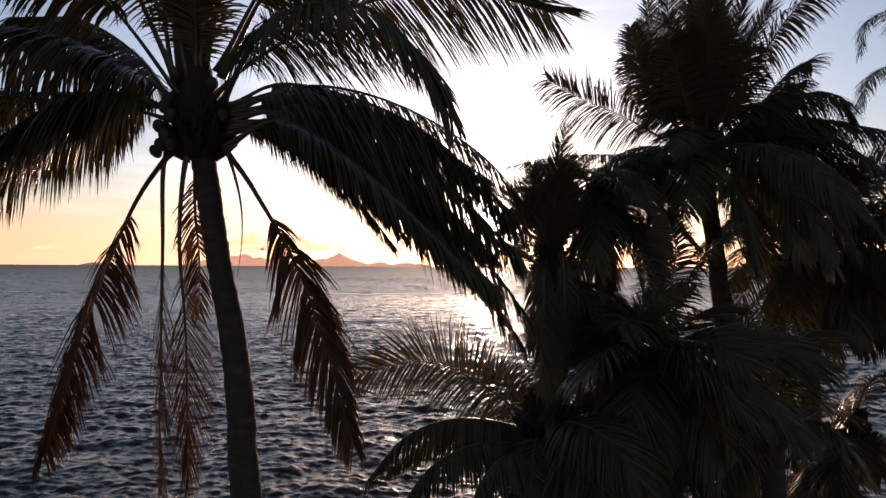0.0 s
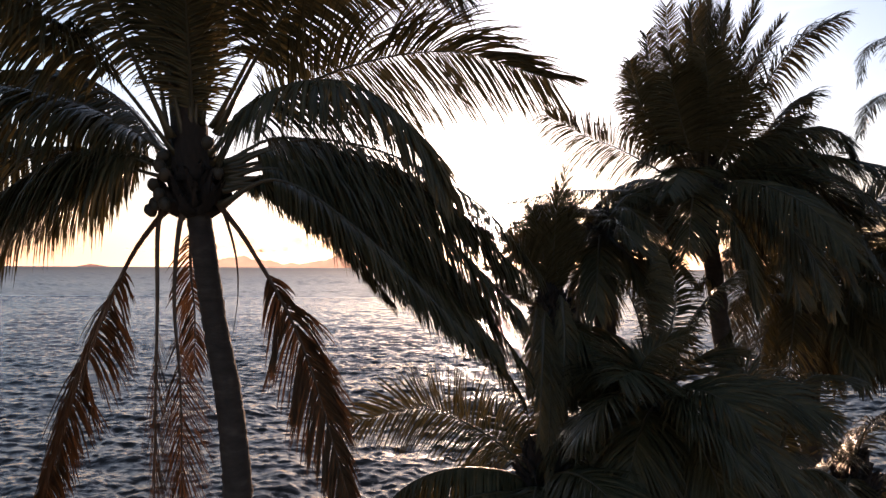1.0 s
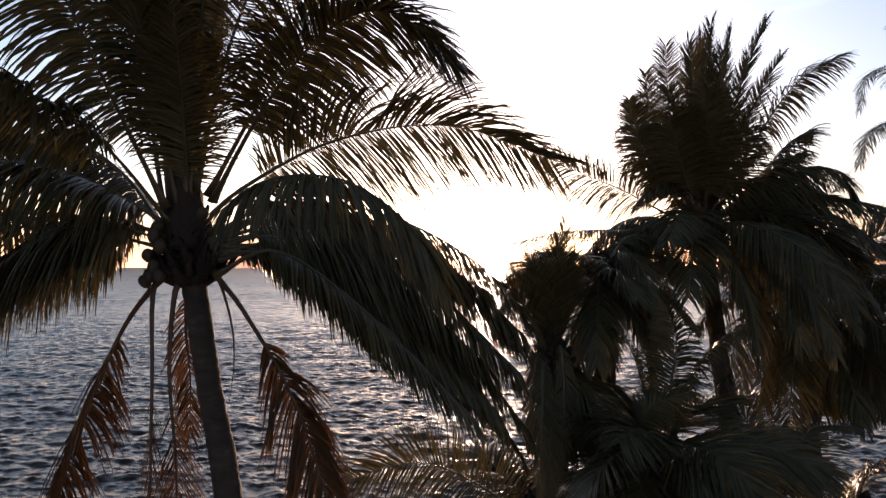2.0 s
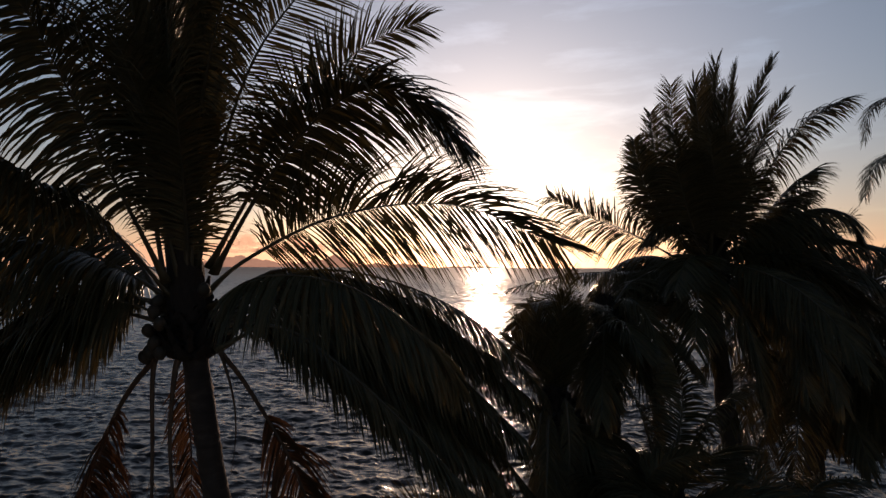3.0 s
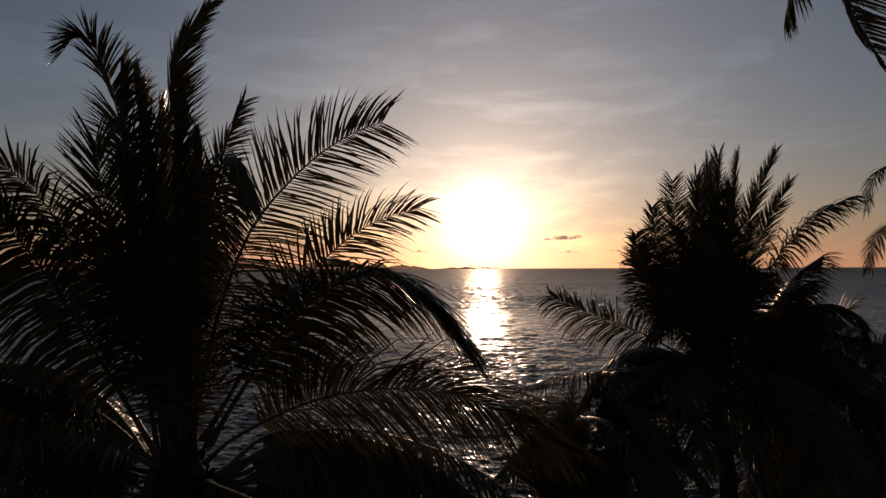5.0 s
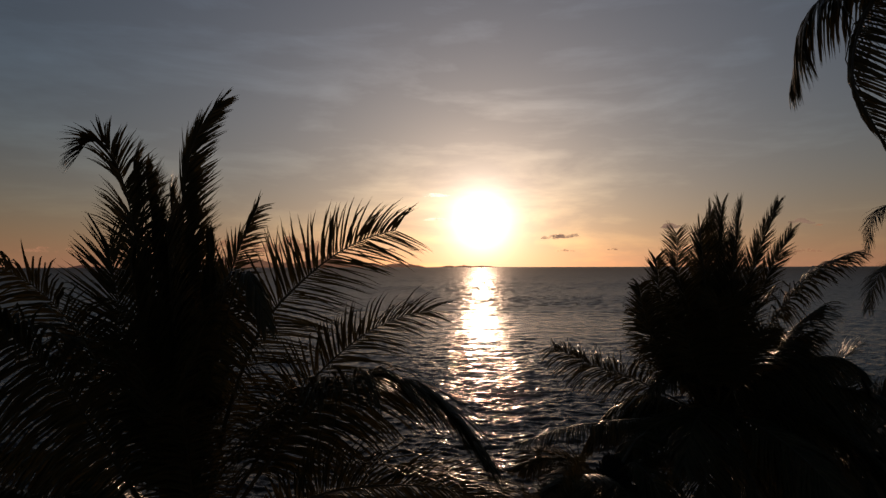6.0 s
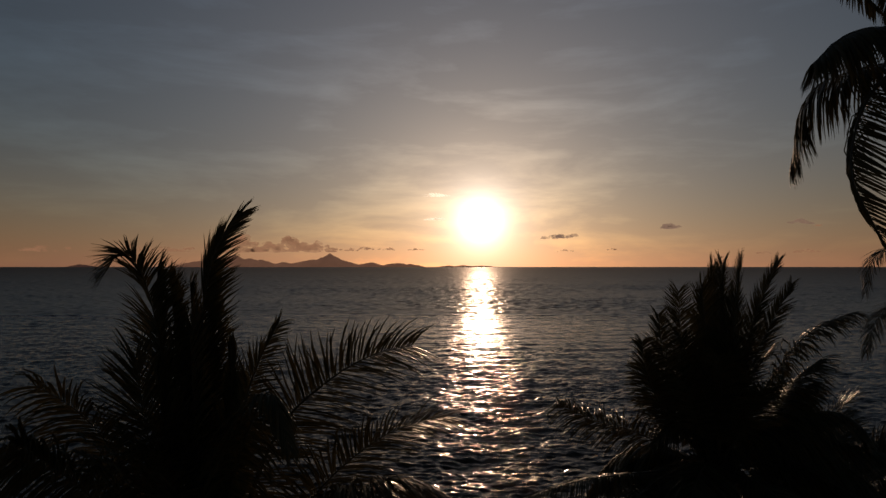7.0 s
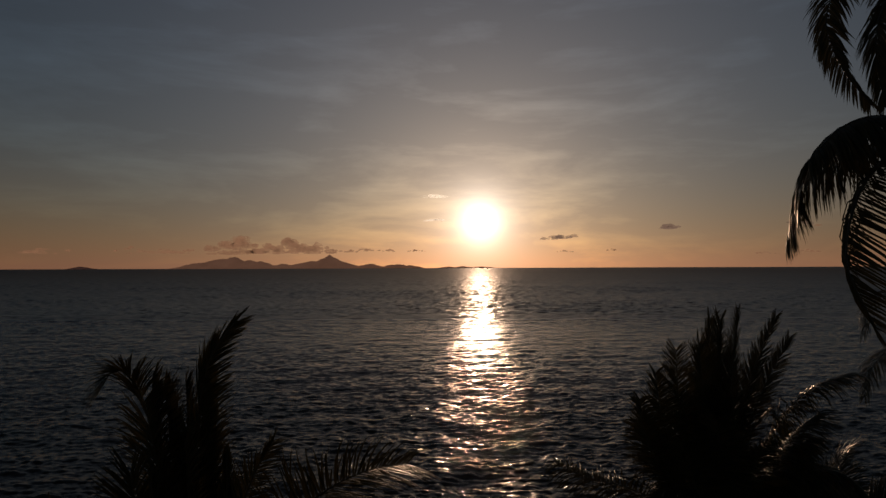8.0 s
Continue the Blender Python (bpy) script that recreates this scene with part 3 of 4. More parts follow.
frond(left_palm, [(-2.08, 6.50, 9.70), (-1.56, 6.20, 10.44), (-1.02, 6.00, 11.08), (-0.47, 5.80, 11.38), (0.01, 5.70, 11.27), (0.45, 5.60, 10.80)], leaf=1.05, hang=0.8, twist=30, start=0.24, count=190, wide=0.032)
frond(left_palm, [(-2.47, 6.30, 9.61), (-2.77, 5.90, 10.53), (-2.94, 5.40, 11.31), (-2.96, 4.90, 11.76), (-3.05, 4.50, 12.10)], leaf=0.9, hang=1.0, twist=-70, start=0.26, count=130, wide=0.032)
frond(left_palm, [(-2.41, 6.44, 9.31), (-2.47, 6.30, 10.13), (-2.81, 6.00, 11.07), (-3.02, 5.70, 11.74), (-3.15, 5.40, 12.13), (-3.38, 5.20, 12.38)], leaf=0.85, hang=0.6, twist=-40, start=0.26, count=100, wide=0.024)
frond(left_palm, [(-2.28, 6.43, 9.31), (-2.22, 6.30, 10.23), (-2.04, 6.10, 11.32), (-1.85, 5.90, 12.04), (-1.64, 5.70, 12.52), (-1.42, 5.50, 12.86)], leaf=0.4, hang=0.3, twist=50, lean=12, start=0.47, count=80, wide=0.024)
frond(left_palm, [(-2.27, 6.55, 9.38), (-2.30, 6.30, 10.13), (-1.94, 5.80, 11.31), (-1.61, 5.40, 12.04), (-1.37, 5.10, 12.34), (-1.17, 4.90, 11.94)], leaf=0.5, hang=1.3, twist=20, start=0.50, count=80, wide=0.03)
frond(left_palm, [(-2.40, 6.51, 9.29), (-2.46, 6.40, 10.12), (-2.50, 6.30, 11.34), (-2.59, 6.20, 12.37), (-2.61, 6.00, 13.23)], leaf=0.5, hang=0.05, lean=32, twist=0, start=0.36, count=140, wide=0.034)
frond(left_palm, [(-2.39, 6.44, 9.28), (-2.42, 6.50, 10.10), (-2.37, 6.40, 11.34), (-2.33, 6.30, 12.39), (-2.27, 6.20, 13.31)], leaf=0.5, hang=0.05, lean=32, twist=24, start=0.36, count=140, wide=0.034)
frond(left_palm, [(-2.38, 6.55, 9.39), (-2.49, 6.60, 10.08), (-2.56, 6.60, 11.30), (-2.61, 6.60, 12.29), (-2.66, 6.60, 13.17)], leaf=0.5, hang=0.05, lean=32, twist=-36, start=0.36, count=140, wide=0.034)
frond(left_palm, [(-2.28, 6.45, 9.30), (-2.29, 6.40, 10.11), (-2.13, 6.20, 11.17), (-2.01, 6.00, 11.95), (-1.94, 5.80, 12.58)], leaf=0.5, hang=0.05, lean=32, twist=0, start=0.36, count=140, wide=0.034)
frond(left_palm, [(-2.37, 6.54, 9.39), (-2.44, 6.30, 10.08), (-2.53, 6.10, 11.06), (-2.58, 5.90, 11.79), (-2.59, 5.70, 12.41)], leaf=0.5, hang=0.05, lean=32, twist=0, start=0.36, count=140, wide=0.034)
frond(left_palm, [(-2.03, 6.50, 9.39), (-1.15, 6.90, 9.73), (-0.15, 7.20, 9.55), (0.79, 7.50, 9.02), (1.48, 7.70, 8.25)], leaf=0.85, hang=2.0, start=0.11, count=140, wide=0.034, gaps=0.1)
frond(left_palm, [(-2.50, 6.43, 9.35), (-2.71, 6.50, 10.41), (-2.71, 6.20, 12.05), (-2.76, 5.90, 13.09), (-2.84, 5.60, 13.50), (-2.96, 5.50, 13.30)], leaf=0.56, hang=0.3, twist=-25, lean=12, start=0.43, wide=0.022, count=160, gaps=0.1)
frond(left_palm, [(-2.48, 6.50, 9.27), (-2.64, 6.60, 10.37), (-2.50, 6.40, 11.91), (-2.35, 6.20, 12.99), (-2.17, 6.00, 13.52), (-1.91, 5.90, 13.86)], leaf=0.55, hang=0.12, twist=60, lean=20, start=0.43, wide=0.022, count=170, gaps=0.1)
frond(left_palm, [(-2.40, 6.43, 9.41), (-2.47, 6.60, 10.29), (-2.59, 6.47, 11.78), (-2.68, 6.33, 12.71), (-2.65, 6.20, 13.23)], leaf=0.6, hang=0.15, twist=50, lean=28, start=0.43, wide=0.024, count=130, gaps=0.12)
frond(left_palm, [(-2.36, 6.51, 9.29), (-2.45, 6.50, 10.31), (-2.65, 6.30, 11.77), (-2.77, 6.10, 12.67), (-2.68, 5.90, 13.35)], leaf=0.6, hang=0.15, twist=30, lean=28, start=0.43, wide=0.024, count=130, gaps=0.12)
frond(left_palm, [(-2.47, 6.40, 9.46), (-2.87, 6.00, 10.12), (-3.15, 5.50, 10.43), (-3.39, 5.20, 10.62), (-3.57, 4.90, 10.65)], leaf=0.72, hang=1.3, twist=-35, start=0.42, wide=0.034, count=110)
frond(left_palm, [(-2.57, 6.50, 9.47), (-3.19, 6.30, 9.87), (-3.83, 6.10, 10.05), (-4.69, 5.90, 10.06)], leaf=1.1, hang=1.5, start=0.12, wide=0.034, count=140)
frond(left_palm, [(-2.62, 6.60, 9.38), (-3.86, 6.70, 9.59), (-4.81, 6.80, 9.49), (-5.91, 6.90, 8.77)], leaf=1.1, hang=1.5, start=0.12, wide=0.034, count=130)
frond(left_palm, [(-2.00, 6.45, 9.09), (-1.57, 6.60, 9.15), (-0.92, 6.75, 8.72), (-0.25, 6.90, 7.92)], leaf=0.5, hang=1.8, start=0.1, count=130, wide=0.034, gaps=0.1)
frond(left_palm, [(-2.00, 6.45, 9.14), (-1.50, 6.80, 9.23), (-0.71, 7.00, 8.80), (0.26, 7.10, 7.91)], leaf=0.75, hang=1.7, start=0.1, count=130, wide=0.034, gaps=0.1)
frond(left_palm, [(-2.56, 6.50, 9.32), (-2.98, 6.40, 9.50), (-3.60, 6.40, 9.47), (-4.26, 6.40, 9.08)], leaf=0.6, hang=1.6, start=0.12, count=120, wide=0.032, gaps=0.1)
frond(left_palm, [(-2.52, 6.40, 9.21), (-3.16, 6.27, 9.33), (-3.77, 6.13, 9.09), (-4.40, 6.00, 8.47)], leaf=1.1, hang=1.6, start=0.22, wide=0.034, count=130)
frond(left_palm, [(-2.51, 6.40, 9.27), (-3.01, 6.20, 9.45), (-3.46, 6.00, 9.34), (-3.92, 5.80, 8.93)], leaf=1.1, hang=2.2, count=130, wide=0.04)
crown(left_palm, (-2.33, 6.50, 9.50), 3, 2.3, 7, toward=180, spread=35, el=(84, 66), bend=(15, 35), leaf=0.6, hang=0.4, wide=0.03)
coconut(left_palm, (-2.67, 6.30, 8.87), 0.062)
coconut(left_palm, (-2.60, 6.25, 8.93), 0.062)
coconut(left_palm, (-2.57, 6.25, 9.32), 0.062)
coconut(left_palm, (-2.56, 6.30, 9.42), 0.062)
coconut(left_palm, (-2.46, 6.15, 9.21), 0.062)
coconut(left_palm, (-2.48, 6.20, 8.93), 0.062)
coconut(left_palm, (-2.06, 6.20, 9.54), 0.062)
coconut(left_palm, (-2.64, 6.30, 9.13), 0.062)
coconut(left_palm, (-2.03, 6.40, 9.27), 0.062)
coconut(left_palm, (-2.54, 6.20, 9.02), 0.062)
frond(left_palm, [(-2.31, 6.40, 9.28), (-2.55, 6.13, 10.71), (-2.73, 5.87, 11.72), (-2.73, 5.60, 12.54)], leaf=0.8, hang=0.2, twist=-60, lean=10, start=0.42, wide=0.022)
frond(left_palm, [(-2.28, 6.40, 9.28), (-2.32, 6.23, 10.73), (-2.37, 6.07, 11.68), (-2.37, 5.90, 12.75)], leaf=0.8, hang=0.2, twist=60, lean=15, start=0.42, wide=0.022)
frond(left_palm, [(-2.50, 6.45, 9.30), (-3.04, 6.60, 9.97), (-3.72, 6.70, 10.40), (-4.56, 6.80, 10.48)], leaf=0.9, hang=1.6, start=0.15, wide=0.036, count=130)

right_palm = palm_tree([(6.20, 11.20, 1.25), (5.28, 11.20, 6.93), (5.19, 11.20, 7.73), (5.02, 11.20, 8.92), (4.91, 11.20, 9.73)], 0.15, 0.25, "coconut palm with upright feathery crown", heart=0.4)
frond(right_palm, [(4.93, 11.20, 9.88), (4.98, 11.20, 11.09), (5.02, 11.15, 12.30), (5.07, 11.10, 13.40)], leaf=0.75, hang=0.08, lean=12, twist=-45, start=0.22, wide=0.022, count=140)
frond(right_palm, [(4.93, 11.20, 9.88), (4.81, 11.10, 11.08), (4.71, 11.00, 12.17), (4.60, 10.90, 13.00)], leaf=0.75, hang=0.08, lean=12, twist=-8, start=0.22, wide=0.022, count=140)
frond(right_palm, [(4.97, 11.30, 9.88), (5.19, 11.40, 11.11), (5.42, 11.50, 12.26), (5.65, 11.60, 13.45)], leaf=0.75, hang=0.08, lean=12, twist=29, start=0.22, wide=0.022, count=140)
frond(right_palm, [(4.97, 11.30, 9.88), (5.01, 11.40, 11.01), (5.06, 11.60, 12.18), (5.14, 11.70, 13.37)], leaf=0.75, hang=0.08, lean=12, twist=-24, start=0.22, wide=0.022, count=140)
frond(right_palm, [(4.93, 11.20, 9.88), (5.03, 11.00, 10.97), (5.08, 10.80, 11.94), (5.10, 10.70, 12.79)], leaf=0.75, hang=0.08, lean=12, twist=13, start=0.22, wide=0.022, count=140)
frond(right_palm, [(5.03, 11.20, 9.88), (5.33, 11.20, 11.19), (5.62, 11.10, 12.39), (6.02, 11.00, 13.47)], leaf=0.5, hang=0.12, lean=12, twist=-25, start=0.3, wide=0.022, count=130)
frond(right_palm, [(5.09, 11.30, 9.88), (5.57, 11.40, 11.11), (6.02, 11.50, 12.05), (6.59, 11.60, 13.02)], leaf=0.5, hang=0.15, lean=10, twist=-15, start=0.3, wide=0.022, count=125)
frond(right_palm, [(4.86, 11.20, 9.88), (4.48, 11.10, 10.88), (4.28, 11.00, 11.87), (4.15, 10.80, 12.92)], leaf=0.64, hang=0.15, lean=0, twist=-35, start=0.28, wide=0.02, count=125)
frond(right_palm, [(4.84, 11.20, 9.88), (4.37, 11.20, 10.79), (4.02, 11.10, 11.59), (3.86, 11.00, 12.49)], leaf=0.64, hang=0.2, lean=0, twist=-30, start=0.28, wide=0.02, count=125)
frond(right_palm, [(4.82, 11.20, 9.88), (4.14, 11.00, 10.58), (3.71, 10.80, 11.15), (3.46, 10.60, 11.81)], leaf=0.64, hang=0.3, lean=0, twist=-30, start=0.28, wide=0.022, count=125)
frond(right_palm, [(4.88, 11.00, 9.89), (4.78, 10.60, 10.66), (4.66, 10.30, 11.38), (4.52, 10.10, 11.86)], leaf=0.75, hang=0.5, lean=0, twist=10, start=0.25, wide=0.026, count=120)
frond(right_palm, [(4.78, 11.00, 9.89), (4.44, 10.70, 10.57), (4.17, 10.40, 11.12), (3.99, 10.20, 11.46)], leaf=0.75, hang=0.5, lean=0, twist=-20, start=0.25, wide=0.026, count=120)
frond(right_palm, [(4.94, 11.00, 9.89), (5.14, 10.70, 10.47), (5.22, 10.40, 11.02), (5.29, 10.20, 11.33)], leaf=0.75, hang=0.5, lean=0, twist=20, start=0.25, wide=0.026, count=120)
frond(right_palm, [(5.11, 11.20, 9.88), (5.79, 10.93, 11.31), (6.33, 10.67, 12.19), (6.91, 10.40, 12.57)], leaf=0.95, hang=0.8, twist=20, start=0.3, wide=0.036)
frond(right_palm, [(5.13, 11.20, 9.88), (5.99, 11.33, 10.65), (6.58, 11.47, 11.28), (7.12, 11.60, 11.62)], leaf=0.95, hang=0.9, twist=20, start=0.25, wide=0.038)
frond(right_palm, [(5.13, 11.20, 9.88), (5.89, 11.30, 10.45), (6.48, 11.40, 10.98), (6.95, 11.50, 11.20)], leaf=0.75, hang=0.9, start=0.15, wide=0.036, count=110)
frond(right_palm, [(5.13, 11.20, 9.88), (5.88, 11.00, 10.38), (6.61, 10.90, 10.79), (7.15, 10.80, 10.68), (7.30, 10.70, 10.18)], leaf=0.9, hang=1.3, start=0.15, wide=0.04, count=120)
frond(right_palm, [(5.13, 11.20, 9.88), (6.01, 11.50, 10.23), (6.94, 11.80, 10.61), (7.69, 12.00, 10.44)], leaf=0.9, hang=1.3, start=0.12, wide=0.04, count=120)
frond(right_palm, [(5.13, 11.20, 9.88), (5.69, 11.10, 10.45), (6.12, 11.00, 10.80), (6.41, 10.90, 10.73)], leaf=0.85, hang=1.1, start=0.12, wide=0.04, count=110)
frond(right_palm, [(4.73, 11.20, 9.88), (4.09, 11.13, 10.73), (3.69, 11.07, 11.42), (3.57, 11.00, 12.01)], leaf=0.7, hang=0.5, twist=-30, start=0.25, wide=0.034)
frond(right_palm, [(4.66, 11.20, 9.78), (3.46, 11.03, 10.40), (2.73, 10.87, 10.65), (2.03, 10.70, 10.97)], leaf=0.95, hang=0.7, twist=-40, start=0.25, lift=0.35)
frond(right_palm, [(4.66, 11.20, 9.72), (3.43, 10.97, 9.70), (2.31, 10.73, 9.64), (1.32, 10.50, 9.41)], leaf=0.55, hang=0.9, start=0.3)
frond(right_palm, [(4.71, 11.20, 9.68), (3.75, 10.73, 9.53), (2.95, 10.27, 8.90), (2.47, 9.80, 7.98)], leaf=0.85, hang=0.9, start=0.2)
frond(right_palm, [(5.16, 11.20, 9.78), (6.21, 11.00, 10.35), (7.06, 10.80, 10.27), (7.96, 10.60, 10.03)], leaf=1.0, hang=1.3, start=0.2, wide=0.042, count=120)
frond(right_palm, [(5.16, 11.20, 9.73), (6.05, 10.90, 10.12), (6.83, 10.60, 9.97), (7.64, 10.30, 9.28)], leaf=1.0, hang=1.3, start=0.15, wide=0.042, count=120)
frond(right_palm, [(5.16, 11.20, 9.73), (6.19, 11.53, 10.04), (7.21, 11.87, 9.79), (8.37, 12.20, 8.75)], leaf=1.0, hang=1.3, start=0.15, wide=0.042, count=120)
frond(right_palm, [(4.66, 11.20, 9.72), (4.04, 11.60, 9.98), (3.41, 12.00, 9.71), (2.85, 12.40, 8.71)], leaf=1.0, hang=1.3, start=0.15, wide=0.04, count=120)
frond(right_palm, [(4.81, 11.20, 9.83), (4.52, 11.10, 10.32), (4.14, 11.00, 10.52), (3.71, 10.90, 10.21)], leaf=0.7, hang=0.9, start=0.12, wide=0.036)
frond(right_palm, [(5.03, 11.20, 9.83), (5.37, 11.10, 10.43), (5.82, 11.00, 10.62), (6.25, 10.90, 10.32)], leaf=0.9, hang=0.9, start=0.12, wide=0.036)
frond(right_palm, [(5.16, 11.20, 9.73), (5.99, 10.80, 9.83), (6.70, 10.40, 9.37), (7.22, 10.00, 8.32)], leaf=0.9, hang=0.8, start=0.2)
frond(right_palm, [(5.11, 11.20, 9.63), (5.52, 10.63, 9.35), (5.76, 10.07, 8.75), (5.69, 9.50, 7.89)], leaf=0.9, hang=0.8, start=0.2)
frond(right_palm, [(4.75, 11.20, 9.62), (4.55, 11.60, 9.10), (4.48, 12.00, 8.43), (4.51, 12.40, 7.50)], leaf=0.8, hang=0.8, start=0.2)
frond(right_palm, [(5.06, 11.20, 9.63), (5.73, 11.67, 9.31), (6.27, 12.13, 8.75), (6.60, 12.60, 7.81)], leaf=0.8, hang=0.8, start=0.2)
frond(right_palm, [(4.91, 11.20, 9.73), (4.55, 10.57, 9.82), (4.24, 9.93, 9.38), (3.93, 9.30, 8.58)], leaf=0.9, hang=0.8, start=0.2)
crown(right_palm, (4.91, 11.25, 9.9), 7, 2.5, 77, spread=180, el=(90, 74), bend=(8, 24), leaf=0.7, hang=0.2, wide=0.024)
crown(right_palm, (4.91, 11.20, 9.83), 7, 2.1, 43, spread=180, el=(88, 64), bend=(14, 36), leaf=0.62, hang=0.4, wide=0.026)
crown(right_palm, (4.91, 11.20, 9.83), 9, 3.0, 12, toward=95, spread=80, el=(22, -30), bend=(60, 60), leaf=0.95, hang=1.2, wide=0.04)
crown(right_palm, (4.91, 11.20, 9.83), 5, 2.4, 24, toward=-90, spread=60, el=(20, -10), bend=(60, 60), leaf=0.9, hang=1.1)

middle_palm = palm_tree([(2.10, 9.20, 1.25), (1.98, 9.20, 4.31), (1.94, 9.20, 5.39), (1.90, 9.20, 6.63), (1.86, 9.20, 7.72)], 0.2, 0.26, "young coconut palm with dense drooping crown", heart=0.28)
# young fronds of its top, most of them leaning towards the land or the sea
for across, along, rise, size in ((0.14, -0.4, 2.45, 0.5), (0.02, -0.6, 2.1, 0.55), (0.28, -0.35, 1.85, 0.6), (-0.3, -0.4, 1.75, 0.6), (0.2, 0.3, 2.0, 0.55), (-0.2, 0.5, 1.85, 0.6), (0.42, 0.4, 1.6, 0.6), (-0.6, -0.2, 1.35, 0.6), (0.55, 0.1, 1.35, 0.6), (-0.5, 0.25, 1.6, 0.6)):
    top = (1.86, 9.20, 7.6)
    frond(middle_palm, [(top[0] + across * u**1.3, top[1] + along * u**1.3, top[2] + rise * (u - 0.16 * u**3)) for u in (0.0, 0.35, 0.7, 1.05)], leaf=size, hang=0.1, lean=12, twist=60 * across, start=0.2, wide=0.018, count=72, lift=0.1)
frond(middle_palm, [(1.88, 9.20, 7.72), (1.66, 9.00, 7.76), (1.55, 8.80, 7.32), (1.49, 8.60, 6.55)], leaf=0.38, hang=1.2, start=0.15)
frond(middle_palm, [(1.88, 9.20, 7.72), (1.72, 8.87, 7.64), (1.64, 8.53, 7.02), (1.55, 8.20, 6.01)], leaf=0.38, hang=1.2, start=0.15)
frond(middle_palm, [(1.90, 9.20, 7.72), (1.97, 9.00, 7.89), (1.99, 8.80, 7.16), (1.88, 8.60, 6.24)], leaf=0.38, hang=1.2, start=0.15)
frond(middle_palm, [(1.86, 9.20, 7.64), (1.80, 8.87, 7.32), (1.75, 8.53, 6.71), (1.66, 8.20, 5.57)], leaf=0.38, hang=1.2, start=0.15)
frond(middle_palm, [(1.83, 9.20, 7.55), (1.58, 9.10, 7.77), (1.32, 9.00, 7.93), (1.12, 8.90, 8.04)], leaf=0.5, hang=0.5, twist=0, lean=18, start=0.25, wide=0.02, count=100)
frond(middle_palm, [(1.83, 9.20, 7.55), (2.05, 9.33, 8.06), (2.28, 9.47, 8.46), (2.49, 9.60, 8.78)], leaf=0.4, hang=0.4, twist=30, lean=18, start=0.25, wide=0.02, count=100)
crown(middle_palm, (1.95, 9.25, 7.5), 12, 1.2, 14, toward=70, spread=70, el=(10, -60), bend=(50, 30), leaf=0.7, hang=1.3)

slim_palm = palm_tree([(3.20, 10.20, 1.25), (2.94, 10.20, 6.11), (2.92, 10.20, 7.18), (2.88, 10.20, 8.18), (2.84, 10.20, 8.99)], 0.17, 0.24, "coconut palm half hidden among its neighbours", heart=0.22)
frond(slim_palm, [(2.86, 10.20, 8.99), (3.13, 9.93, 9.28), (3.39, 9.67, 8.95), (3.55, 9.40, 8.06)], leaf=0.8, hang=0.8, start=0.2)
frond(slim_palm, [(2.89, 10.20, 8.99), (3.38, 10.47, 9.54), (3.94, 10.73, 9.44), (4.62, 11.00, 8.64)], leaf=0.8, hang=0.8, start=0.2)
crown(slim_palm, (2.86, 10.20, 8.90), 14, 1.9, 15, toward=20, spread=180, el=(35, -45), bend=(50, 60), leaf=0.8, hang=1.0)

low_palm = palm_tree([(1.75, 8.60, 1.25), (1.68, 8.60, 4.53), (1.65, 8.60, 5.38)], 0.2, 0.28, "low young palm with arching fronds", heart=0.4)
frond(low_palm, [(1.57, 8.60, 5.46), (0.86, 8.53, 6.05), (0.01, 8.47, 6.40), (-0.95, 8.40, 6.21)], leaf=0.8, hang=0.25, twist=70, start=0.15)
frond(low_palm, [(1.84, 8.60, 5.15), (1.16, 8.40, 5.57), (0.40, 8.10, 5.71), (-0.21, 7.90, 5.52), (-0.65, 7.70, 5.05)], leaf=0.62, hang=2.2, start=0.12, count=150, wide=0.045)
frond(low_palm, [(1.84, 8.60, 5.07), (1.21, 8.20, 5.38), (0.61, 7.80, 5.45), (0.13, 7.40, 5.30), (-0.24, 7.10, 4.88)], leaf=0.6, hang=2.2, start=0.12, count=150, wide=0.045)
frond(low_palm, [(1.88, 8.60, 5.04), (1.42, 8.10, 5.30), (0.95, 7.60, 5.34), (0.66, 7.20, 5.05)], leaf=0.6, hang=2.0, start=0.12, count=120, wide=0.045)
frond(low_palm, [(1.84, 8.60, 5.15), (1.04, 8.80, 5.36), (0.23, 9.00, 5.26), (-0.52, 9.20, 4.70)], leaf=0.6, hang=2.0, start=0.12, count=130, wide=0.045)
frond(low_palm, [(1.68, 8.60, 5.38), (1.97, 8.27, 5.55), (2.26, 7.93, 5.21), (2.32, 7.60, 4.64)], leaf=0.9, hang=0.8, start=0.15)
frond(low_palm, [(1.68, 8.60, 5.42), (2.36, 8.67, 6.00), (3.09, 8.73, 5.91), (3.82, 8.80, 5.11)], leaf=0.9, hang=0.8, start=0.15)
frond(low_palm, [(1.65, 8.60, 5.46), (1.86, 8.93, 6.02), (2.33, 9.27, 6.46), (2.92, 9.60, 6.42)], leaf=0.8, hang=0.5, start=0.15)
frond(low_palm, [(1.65, 8.60, 5.34), (1.50, 8.13, 5.44), (1.37, 7.67, 5.15), (1.25, 7.20, 4.67)], leaf=0.9, hang=0.8, start=0.15)
crown(low_palm, (1.65, 8.60, 5.42), 12, 2.5, 16, toward=60, spread=110, el=(50, -10), bend=(60, 80), leaf=0.9, hang=1.1)

